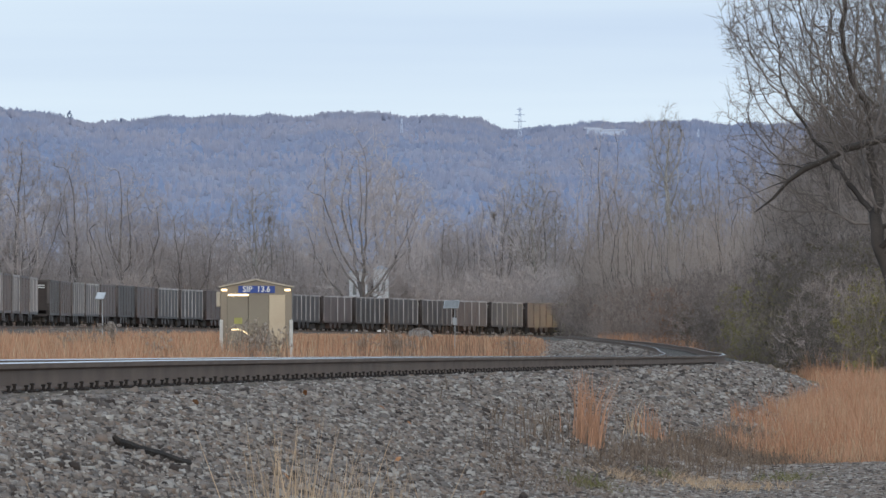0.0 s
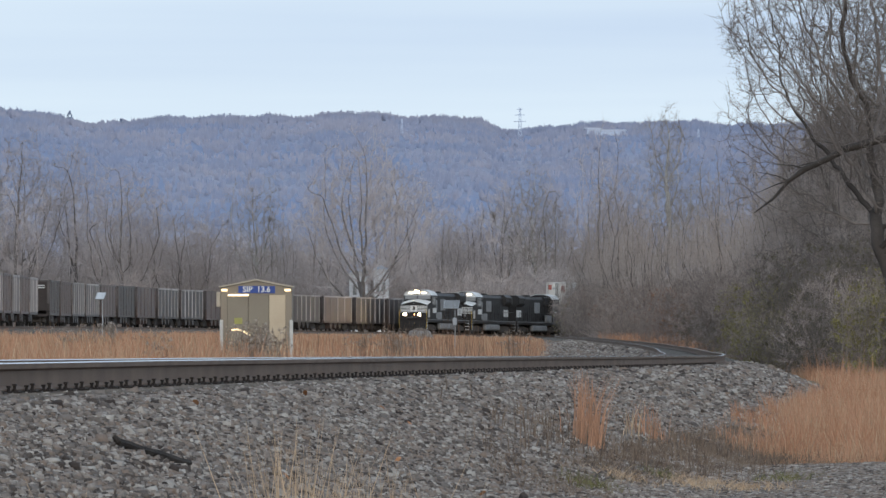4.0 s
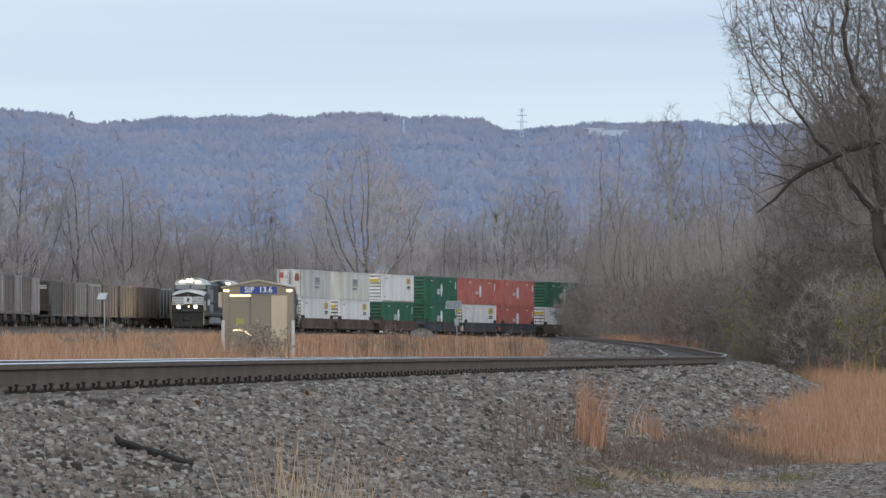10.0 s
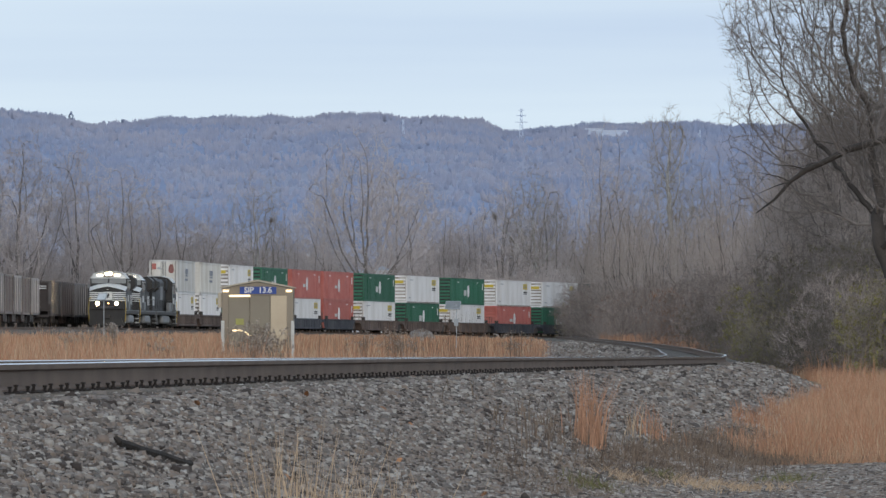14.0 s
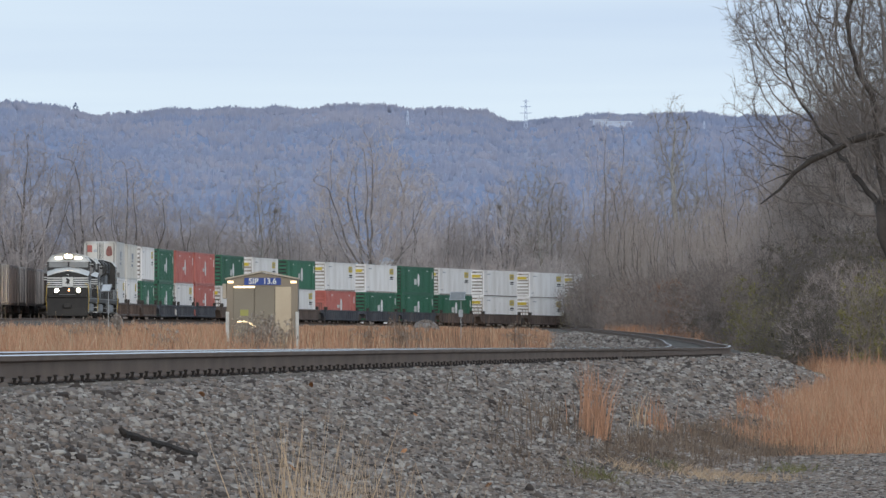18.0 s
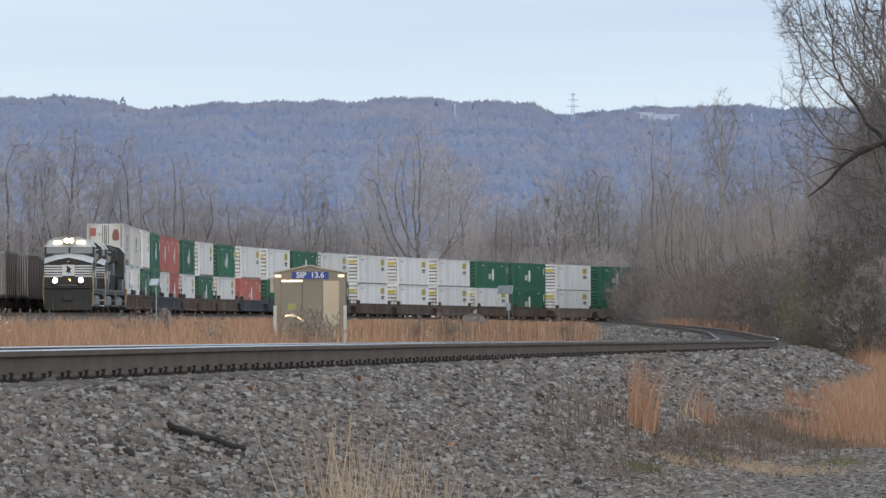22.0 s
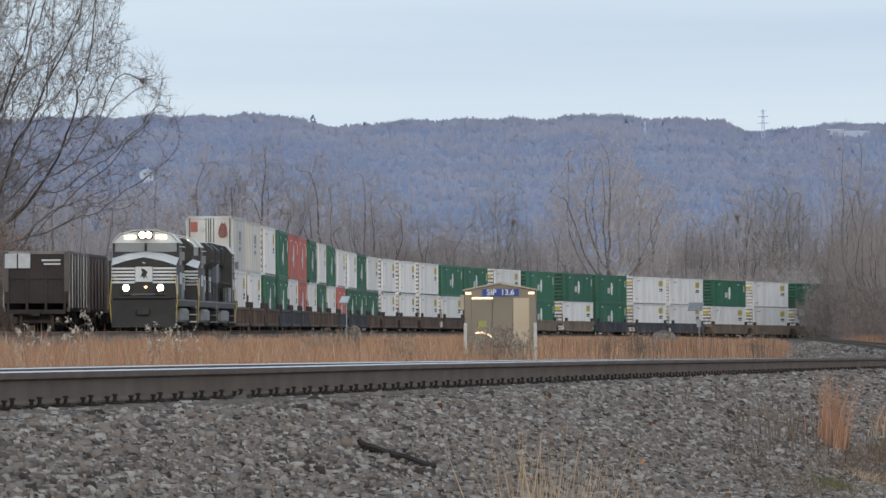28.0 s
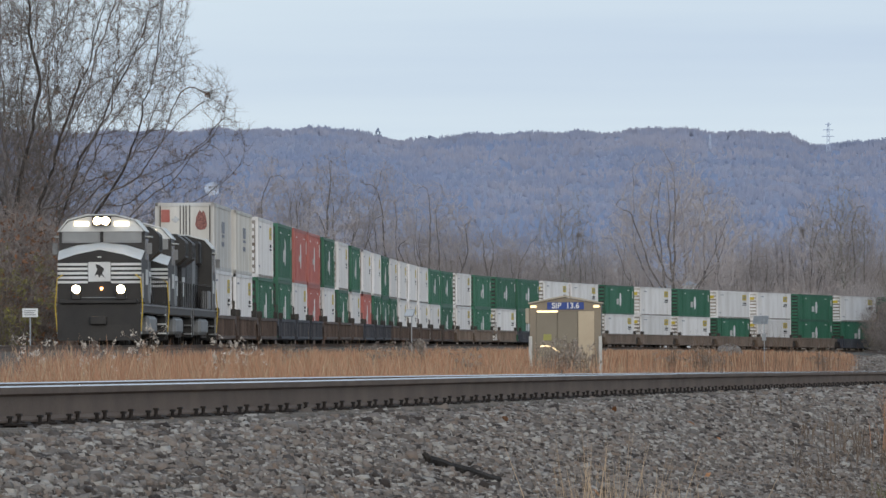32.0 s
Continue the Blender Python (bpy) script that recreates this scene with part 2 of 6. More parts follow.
near_z = EYE_Z + np.interp(near_y, [0, 43, 56, 67, 90, 117, 145, 166, 195, 300, 400, 700, 900, 1100], [-0.15, -0.192, -0.22, -0.24, -0.296, -0.37, -0.454, -0.517, -0.6, -0.72, -0.78, -0.7, -0.6, -0.9])
near_s = np.concatenate([[0], np.cumsum(np.hypot(np.diff(near_x), np.diff(near_y)))])
NEAR = Line(near_s, near_x, near_y, near_z).offset(-0.75)
TIE_DROP = 0.19


# ---- ground ----
def ease(a, b, x):
    t = np.clip((x - a) / (b - a), 0, 1)
    return t * t * (3 - 2 * t)


def ground_z(x, y):
    """Height of the land: a low field by the camera, rising to the foot of the far tracks."""
    x, y = np.asarray(x, float), np.asarray(y, float)
    nx = np.interp(y, NEAR.y, NEAR.x)
    left = ease(7, 15, nx - x)
    base = 0.0 + left * (0.25 + 0.35 * ease(120, 330, y))
    base = base + 0.35 * ease(300, 800, y)
    base = base + 0.06 * np.sin(x * 0.7 + 1) * np.cos(y * 0.11) + 0.05 * np.sin(x * 0.19 + y * 0.05)
    return base


def make_ground():
    ys = np.unique(np.concatenate([np.arange(-60, 10, 10), np.arange(10, 130, 1.5), np.arange(130, 420, 5), np.arange(420, 1100, 20), np.geomspace(1100, 4900, 16)]))
    xs = np.unique(np.concatenate([-np.geomspace(70, 2600, 14), np.arange(-70, -20, 4), np.arange(-20, 30, 0.8), np.arange(30, 80, 4), np.geomspace(80, 2600, 14)]))
    gx, gy = np.meshgrid(xs, ys)
    gz = ground_z(gx, gy)
    verts = np.stack([gx, gy, gz], -1).reshape(-1, 3)
    w = len(xs)
    faces = [(j * w + i, j * w + i + 1, (j + 1) * w + i + 1, (j + 1) * w + i) for j in range(len(ys) - 1) for i in range(w - 1)]
    tagged(mesh_object("ground", verts, faces, M["soil"], smooth=True), "dry brown earth and matted dead grass beside the tracks", "ground", kind="structure")


make_ground()


def sweep(name, line, s_list, outline, mats, mat_of=None, parent=None, label="", drop=0.0):
    """Sweeps an open or closed outline of (right, up) points, up from the rail top, along a line."""
    verts, faces, idx = [], [], []
    n = len(outline)
    for s in s_list:
        p = line.at(s)
        h = np.interp(s, line.s, line.h)
        c, q = math.cos(h), math.sin(h)
        for r, u in outline:
            verts.append((p[0] + c * r, p[1] - q * r, p[2] + u - drop))
    for j in range(len(s_list) - 1):
        for i in range(n - 1):
            faces.append((j * n + i, j * n + i + 1, (j + 1) * n + i + 1, (j + 1) * n + i))
            idx.append(mat_of[i] if mat_of else 0)
    return mesh_object(name, verts, faces, mats, parent, label, mat_index=idx)


# rail profile: (right, up from the head's top), closed, with the head's top and shoulders bright
RAIL = [(-0.076, -0.186), (-0.076, -0.174), (-0.012, -0.155), (-0.009, -0.055), (-0.037, -0.042), (-0.037, -0.0075), (-0.031, -0.0), (0.031, -0.0), (0.037, -0.0075),
        (0.037, -0.042), (0.009, -0.055), (0.012, -0.155), (0.076, -0.174), (0.076, -0.186), (-0.076, -0.186)]
RAIL_MAT = [0, 0, 0, 0, 0, 1, 1, 1, 0, 0, 0, 0, 0, 0]
# beyond 215 m the head is dimmed for its darker reflections
RAIL_MAT_FAR = [0, 0, 0, 0, 0, 0, 2, 0, 0, 0, 0, 0, 0, 0]


def line_steps(line, y0, y1, near, grow):
    s, out = float(np.interp(y0, line.y, line.s)), []
    end = float(np.interp(y1, line.y, line.s))
    while s < end:
        out.append(s)
        s += near + grow * max(0.0, np.interp(s, line.s, line.y) - 60)
    return out + [end]


def make_track(line, title, label, y0, y1, near_step, grow, group):
    track = tagged(empty(title), label, "railway track", group)
    steps = line_steps(line, y0, y1, near_step, grow)
    for off in (-0.755, 0.755):
        split = next((i for i, q in enumerate(steps) if np.interp(q, line.s, line.y) > 215), len(steps) - 1)
        for part_steps, mats in ((steps[:split + 1], RAIL_MAT), (steps[split:], RAIL_MAT_FAR)):
            sweep("rail", line, part_steps, [(r + off, u) for r, u in RAIL], [M["rail_side"], M["rail_head"], M["rail_head_dim"]], mats, track, "brown rusted rail with a worn head")
    return track, steps


near_track, near_steps = make_track(NEAR, "near_track", "railway track on wooden ties and grey ballast, curving away", 14, 1060, 1.2, 0.012, "railway tracks")
main_track, main_steps = make_track(MAIN, "main_track", "main railway line in dry grass that the train runs on", 60, 1500, 4, 0.004, "railway tracks")
yard_track, yard_steps = make_track(YARD, "yard_track", "side track under parked hopper wagons", 60, 1500, 4, 0.004, "railway tracks")

# ballast beds: crown between the ties, shoulder and slope on both sides
NEAR_BED = [(-12.0, -1.5), (-9.0, -0.75), (-5.0, -0.5), (-2.0, -0.28), (-1.6, -0.25), (-0.9, -0.225), (0, -0.22), (0.65, -0.222), (0.9, -0.225), (1.25, -0.23), (1.6, -0.27), (2.1, -0.42), (2.8, -0.70), (3.5, -0.97), (4.3, -1.18), (5.6, -1.42)]
sweep("ballast_bed", NEAR, near_steps, NEAR_BED, M["ballast_bed"], parent=near_track, label="grey crushed stone ballast bank")
FAR_BED = [(-4.2, -1.5), (-2.0, -0.25), (-1.4, -0.2), (1.4, -0.2), (2.0, -0.25), (4.2, -1.5)]
sweep("ballast_bed", MAIN, main_steps, FAR_BED, M["ballast_bed"], parent=main_track)
sweep("ballast_bed", YARD, yard_steps, [(r, u - 0.02) for r, u in FAR_BED], M["ballast_bed"], parent=yard_track)


def near_ties():
    """Ties with tie plates, spikes and rail anchors; one mesh for each, shared."""
    s0, s1 = float(np.interp(32, NEAR.y, NEAR.s)), float(np.interp(185, NEAR.y, NEAR.s))
    tie_me = fit_me = None
    rng = random.Random(5)
    count = 0
    s = s0
    while s < s1:
        p, h = NEAR.at(s), float(np.interp(s, NEAR.s, NEAR.h))
        m = pose(p[0], p[1], p[2], 0, 0, -math.degrees(h) + rng.uniform(-0.5, 0.5))
        if tie_me is None:
            tie_me = part("tie", boxes((-1.3, 1.3, -0.115, 0.115, -0.38, -0.198), bevel=0.012), M["tie_wood"], near_track).data
            bm = bmesh.new()
            q = 0.755
            box(bm, q - 0.19, q + 0.19, -0.09, 0.09, -0.2, -0.189)
            for dx, dy, tip in ((-0.095, -0.05, 0.0), (0.095, -0.07, -0.012), (0.12, 0.06, 0.0), (-0.095, 0.25, 0.0)):
                rod(bm, (q + dx, dy, -0.2), (q + dx, dy + 0.012, -0.15 + tip), 0.011, 5)
                box(bm, q + dx - 0.014, q + dx + 0.014, dy - 0.02, dy + 0.034, -0.152 + tip, -0.139 + tip)
            fit_me = part("tie_plate", bm, M["spike_steel"], near_track, "rusty plate with spikes and rail anchors").data
            bm = prism(bmesh.new(), [(0.785, -0.215), (0.865, -0.215), (0.87, -0.185), (0.825, -0.172)], "y", 0.30, 0.345)
            box(bm, 0.835, 0.88, 0.24, 0.42, -0.193, -0.182)
            anchor_me = part("rail_anchor", bm, M["spike_steel"], near_track).data
            bpy.data.objects.remove(scene.objects["rail_anchor"])
            bpy.data.objects.remove(scene.objects["tie"])
            bpy.data.objects.remove(scene.objects["tie_plate"])
        tie = new("tie", tie_me)
        tie.parent, tie.matrix_world = near_track, m @ pose(0, 0, rng.uniform(-0.015, 0.0))
        if count % 2 == 0:
            plate = new("tie_plate", fit_me)
            plate.parent, plate.matrix_world = near_track, m
            tagged(plate, "rusty plate with spikes")
            anchor = new("rail_anchor", anchor_me)
            anchor.parent, anchor.matrix_world = near_track, m
        count += 1
        s += 0.5


near_ties()


def stone_shapes():
    """A unit block with cut corners, as vertices and triangles."""
    v = np.array([(-1, -1, -1), (1, -1, -1), (1, 1, -1), (-1, 1, -1), (-0.8, -0.8, 1), (0.8, -0.8, 1), (0.8, 0.8, 1), (-0.8, 0.8, 1)], float) * 0.62
    f = np.array([(0, 2, 1), (0, 3, 2), (4, 5, 6), (4, 6, 7), (0, 1, 5), (0, 5, 4), (1, 2, 6), (1, 6, 5), (2, 3, 7), (2, 7, 6), (3, 0, 4), (3, 4, 7)])
    return v, f


def bulk(name, verts, faces, mat, parent=None, label="", category=""):
    """A large mesh straight from arrays of vertices and triangles."""
    me = bpy.data.meshes.new(name)
    verts, faces = np.asarray(verts, np.float32), np.asarray(faces, np.int32)
    k = faces.shape[1]
    me.vertices.add(len(verts))
    me.vertices.foreach_set("co", verts.ravel())
    me.loops.add(faces.size)
    me.loops.foreach_set("vertex_index", faces.ravel())
    me.polygons.add(len(faces))
    me.polygons.foreach_set("loop_start", np.arange(0, faces.size, k, dtype=np.int32))
    me.materials.append(mat)
    me.update(calc_edges=True)
    ob = new(name, me)
    ob.parent = parent
    return tagged(ob, label, category, kind="stuff")


def bed_height(r):
    return np.interp(r, [p[0] for p in NEAR_BED], [p[1] for p in NEAR_BED])


def near_stones(y0, y1, r0, r1, density, size, seed):
    """Crushed stone laid over the bank between two distances and two offsets from the line."""
    rng = np.random.default_rng(seed)
    s0, s1 = float(np.interp(y0, NEAR.y, NEAR.s)), float(np.interp(y1, NEAR.y, NEAR.s))
    n = int((s1 - s0) * (r1 - r0) * density)
    s, r = rng.uniform(s0, s1, n), rng.uniform(r0, r1, n)
    x, y, z, h = (np.interp(s, NEAR.s, a) for a in (NEAR.x, NEAR.y, NEAR.z, NEAR.h))
    px, py = x + np.cos(h) * r, y - np.sin(h) * r
    d = size * np.exp(rng.normal(0, 0.26, n))
    pz = z + bed_height(r) + d * (rng.uniform(-0.5, 0.35, n) - np.clip((1.3 - r) * 0.6, 0, 0.15))
    seen = (px / py < 0.058) & (px / py > -0.094) & (pz > EYE_Z - 0.0245 * py)
    px, py, pz, d = px[seen], py[seen], pz[seen], d[seen]
    n = len(px)
    v, f = stone_shapes()
    k = len(v)
    scale = d[:, None] * rng.uniform(0.5, 1.15, (n, 3)) * np.array([1.2, 1.2, 0.75])
    ang, tip = rng.uniform(0, 2 * np.pi, n)[:, None], rng.uniform(-0.7, 0.7, n)[:, None]
    loc = v[None] * (1 + rng.uniform(-0.35, 0.35, (n, k, 3))) * scale[:, None, :]
    X, Y, Z = loc[..., 0], loc[..., 1], loc[..., 2]
    Y, Z = Y * np.cos(tip) - Z * np.sin(tip), Y * np.sin(tip) + Z * np.cos(tip)
    X, Y = X * np.cos(ang) - Y * np.sin(ang), X * np.sin(ang) + Y * np.cos(ang)
    verts = np.stack([X + px[:, None], Y + py[:, None], Z + pz[:, None]], -1).reshape(-1, 3)
    faces = (f[None] + (np.arange(n) * k)[:, None, None]).reshape(-1, 3)
    bulk("ballast_gravel", verts, faces, M["stone"], near_track, "grey crushed ballast stones")


near_stones(32, 76, 0.88, 4.6, 800, 0.024, 11)
near_stones(76, 115, 0.88, 4.6, 420, 0.030, 12)
near_stones(115, 215, 0.88, 4.2, 130, 0.045, 13)
near_stones(60, 215, -0.7, 0.7, 30, 0.042, 14)
near_stones(125, 400, -4.6, -0.85, 20, 0.06, 15)
near_stones(320, 720, -9.5, -0.85, 5, 0.085, 16)


# ---- trees ----
FOCAL_PX = 784 / math.tan(radians(FOCAL_DEG) / 2)


def bearing(px, d):
    """The x of a place d metres away that the first view shows at px across."""
    return (px - 784) / FOCAL_PX * d


def tubes(paths):
    """Joins tapering tubes along polylines into one pair of arrays."""
    vs, fs, base = [], [], 0
    for pts, rad in paths:
        pts = np.asarray(pts)
        k = 7 if rad[0] > 0.12 else (4 if rad[0] > 0.05 else 3)
        t = np.gradient(pts, axis=0)
        t /= np.linalg.norm(t, axis=1)[:, None] + 1e-9
        ref = np.where(np.abs(t[:, 2:3]) > 0.9, np.array([[1.0, 0, 0]]), np.array([[0, 0, 1.0]]))
        u = np.cross(t, ref)
        u /= np.linalg.norm(u, axis=1)[:, None] + 1e-9
        w = np.cross(t, u)
        a = np.arange(k) * 2 * np.pi / k
        ring = pts[:, None] + (u[:, None] * np.cos(a)[None, :, None] + w[:, None] * np.sin(a)[None, :, None]) * np.asarray(rad)[:, None, None]
        vs.append(ring.reshape(-1, 3))
        n = len(pts)
        j, i = np.meshgrid(np.arange(n - 1), np.arange(k), indexing="ij")
        fs.append(np.stack([base + j * k + i, base + j * k + (i + 1) % k, base + (j + 1) * k + (i + 1) % k, base + (j + 1) * k + i], -1).reshape(-1, 4))
        base += n * k
    return np.concatenate(vs), np.concatenate(fs)


def colonise(seed, height, rx=0.32, cz=0.6, rz=0.4, count=800, step=0.028, roots=1, spread=0.02, clear=0.25, lean=(0.0, 0.0), trunk_r=0.016, tip=0.014, twigs=2, twig_len=0.05, up=0.16, jitter=0.16, clump=0.35, crook=0.06, low=0.0):
    """A bare woody plant whose branches grow towards points strewn through its crown. Returns thick paths, fine paths and single twigs."""
    rng = np.random.default_rng(seed)
    H = height
    pts = rng.normal(0, 1, (count * 4, 3))
    pts *= (rng.uniform(0.12, 1.0, len(pts)) ** 0.45 / np.linalg.norm(pts, axis=1))[:, None]
    # uneven outline: the crown swells and shrinks with the direction, and has gaps
    ang = np.arctan2(pts[:, 1], pts[:, 0])
    ph = rng.uniform(0, 6.28, 4)
    swell = 1 + 0.16 * np.sin(2 * ang + ph[0]) + 0.12 * np.sin(3 * ang + 4 * pts[:, 2] + ph[1]) + 0.10 * np.sin(6 * pts[:, 2] + 2 * ang + ph[2])
    pts *= swell[:, None]
    gap = np.sin(pts[:, 0] * 5 + ph[0]) * np.sin(pts[:, 1] * 5 + ph[1]) * np.sin(pts[:, 2] * 6 + ph[3])
    pts = pts[gap > -clump]
    pts = pts * np.array([rx, rx, rz]) * H + np.array([lean[0] * H, lean[1] * H, cz * H])
    pts = pts[pts[:, 2] > low * H][:count]
    pos, par, way = [], [], []
    for k in range(roots):
        a = rng.uniform(0, 6.28)
        q = np.array([math.cos(a), math.sin(a), 0.0]) * (spread * H * rng.uniform(0.3, 1.0) if roots > 1 else 0.0)
        q[2] = -0.02 * H
        last = -1
        d = np.array([lean[0] * 0.8, lean[1] * 0.8, 1.0]) + (np.append(q[:2] / H * 3, 0) if roots > 1 else 0)
        for _ in range(max(1, int(clear * H * rng.uniform(0.8, 1.2) / (step * H)))):
            pos.append(q.copy())
            par.append(last)
            way.append(d / np.linalg.norm(d))
            last = len(pos) - 1
            d = d + rng.normal(0, crook, 3) * np.array([1, 1, 0.3])
            d /= np.linalg.norm(d)
            q = q + d * step * H
    pos, way = np.array(pos), np.array(way)
    dist = np.full(len(pts), 1e9)
    near = np.zeros(len(pts), int)

    def meet(first):
        fresh = pos[first:]
        gap = np.linalg.norm(pts[:, None] - fresh[None], axis=2)
        i = gap.argmin(1)
        best = gap[np.arange(len(pts)), i]
        better = best < dist
        dist[better], near[better] = best[better], i[better] + first

    meet(0)
    alive = np.ones(len(pts), bool)
    for _ in range(110):
        alive &= dist > step * H * 1.05
        if not alive.any():
            break
        pull = np.zeros_like(pos)
        v = pts[alive] - pos[near[alive]]
        np.add.at(pull, near[alive], v / np.linalg.norm(v, axis=1)[:, None])
        grown = np.unique(near[alive])
        d = pull[grown] / np.maximum(np.linalg.norm(pull[grown], axis=1), 1e-6)[:, None] + way[grown] * 0.55
        d = d + rng.normal(0, jitter, d.shape) + np.array([0, 0, up])
        d /= np.linalg.norm(d, axis=1)[:, None]
        first = len(pos)
        pos = np.concatenate([pos, pos[grown] + d * step * H])
        way = np.concatenate([way, d])
        par.extend(grown.tolist())
        meet(first)
    n = len(pos)
    kids = [[] for _ in range(n)]
    for i, q in enumerate(par):
        if q >= 0:
            kids[q].append(i)
    leaves = np.zeros(n)
    for i in range(n - 1, -1, -1):
        leaves[i] = sum(leaves[c] for c in kids[i]) if kids[i] else 1.0
    top = max(leaves[i] for i in range(n) if par[i] < 0)
    power = math.log(max(trunk_r * H / tip, 1.5)) / math.log(max(top, 2.0))
    rad = tip * leaves ** power
    thick, fine = [], []
    starts = [(i, -1) for i in range(n) if par[i] < 0]
    while starts:
        i, before = starts.pop()
        chain = [before] if before >= 0 else []
        r = [rad[i]] if before >= 0 else []
        while True:
            chain.append(i)
            r.append(rad[i])
            if not kids[i]:
                break
            best = max(kids[i], key=lambda c: leaves[c])
            starts.extend((c, i) for c in kids[i] if c != best)
            i = best
        if before < 0:
            r[0] *= 1.5
        if len(chain) > 1:
            (thick if before < 0 or r[0] > max(trunk_r * H * 0.3, tip * 2.5) else fine).append((pos[chain], np.array(r)))
    slim = np.nonzero(rad < tip * 3.2)[0]
    pick = np.repeat(slim, twigs)
    d = way[pick] * 0.8 + rng.normal(0, 0.55, (len(pick), 3)) + np.array([0, 0, 0.2])
    d /= np.linalg.norm(d, axis=1)[:, None]
    return thick, fine, (pos[pick], pos[pick] + d * (twig_len * H * rng.uniform(0.4, 1.1, len(pick)))[:, None], tip * 0.85)


def twig_prisms(a, b, r):
    """Single straight twigs as three-sided tapering prisms."""
    d = (b - a) / (np.linalg.norm(b - a, axis=1)[:, None] + 1e-9)
    ref = np.where(np.abs(d[:, 2:3]) > 0.9, np.array([[1.0, 0, 0]]), np.array([[0, 0, 1.0]]))
    u = np.cross(d, ref)
    u /= np.linalg.norm(u, axis=1)[:, None] + 1e-9
    w = np.cross(d, u)
    rows = []
    for p, k in ((a, r), (b, r * 0.35)):
        for ang in (0, 2.094, 4.189):
            rows.append(p + (u * math.cos(ang) + w * math.sin(ang)) * k)
    v = np.stack(rows, 1).reshape(-1, 3)
    f = np.array([(0, 1, 4, 3), (1, 2, 5, 4), (2, 0, 3, 5)])
    return v, (f[None] + (np.arange(len(a)) * 6)[:, None, None]).reshape(-1, 4)


def leaf_cloud(paths, seed, count, size):
    """Small leaves set along fine paths: two-triangle blades."""
    rng = np.random.default_rng(seed)
    pick = rng.integers(0, len(paths), count)
    at = np.array([paths[i][0][rng.integers(1, len(paths[i][0]))] for i in pick]) + rng.normal(0, size * 1.5, (count, 3))
    a, b = rng.normal(0, 1, (count, 3)), rng.normal(0, 1, (count, 3))
    a /= np.linalg.norm(a, axis=1)[:, None]
    b -= a * (a * b).sum(1)[:, None]
    b /= np.linalg.norm(b, axis=1)[:, None]
    s = size * rng.uniform(0.6, 1.4, (count, 1))
    v = np.stack([at - a * s, at + b * s * 0.45, at + a * s, at - b * s * 0.45], 1).reshape(-1, 3)
    return v, (np.arange(count)[:, None] * 4 + np.arange(4)[None]).reshape(-1, 4)


def raw(title, v, f, mat, parent):
    ob = bulk(title, v, f, mat, parent)
    del ob["kind"]
    return ob


def woody(name, label, category, group, seed, height, bark="bark", twig="twig", leaf=None, leaves=0, leaf_size=0.05, **kw):
    """A tree or bush with trunk, crown and, where it has them, leaves."""
    thick, fine, single = colonise(seed, height, **kw)
    ob = tagged(empty(name), label, category, group)
    raw("trunk", *tubes(thick), M[bark], ob)
    v, f = tubes(fine)
    tv, tf = twig_prisms(*single)
    raw("crown", np.concatenate([v, tv]), np.concatenate([f, tf + len(v)]), M[twig], ob)
    if leaf:
        raw("foliage", *leaf_cloud(fine, seed, leaves, leaf_size), M[leaf], ob)
    ob["tall"] = height
    return ob


used_plants = set()


def plant(proto, px, d, top, turn, wide=1.0):
    """Stands a plant at a bearing and distance so that its crown reaches up to a line of sight."""
    x = bearing(px, d)
    z = float(ground_z(x, d)) - 0.1
    h = EYE_Z + (583 - top) * d / FOCAL_PX - z
    sc = h / proto["tall"]
    m = pose(x, d, z, 0, 0, turn) @ Matrix.Diagonal((sc * wide, sc * wide, sc, 1))
    if proto in used_plants:
        ob = copy_thing(proto, pose(0, 0, 0))
    else:
        used_plants.add(proto)
        ob = proto
    ob.matrix_basis = m
    return ob


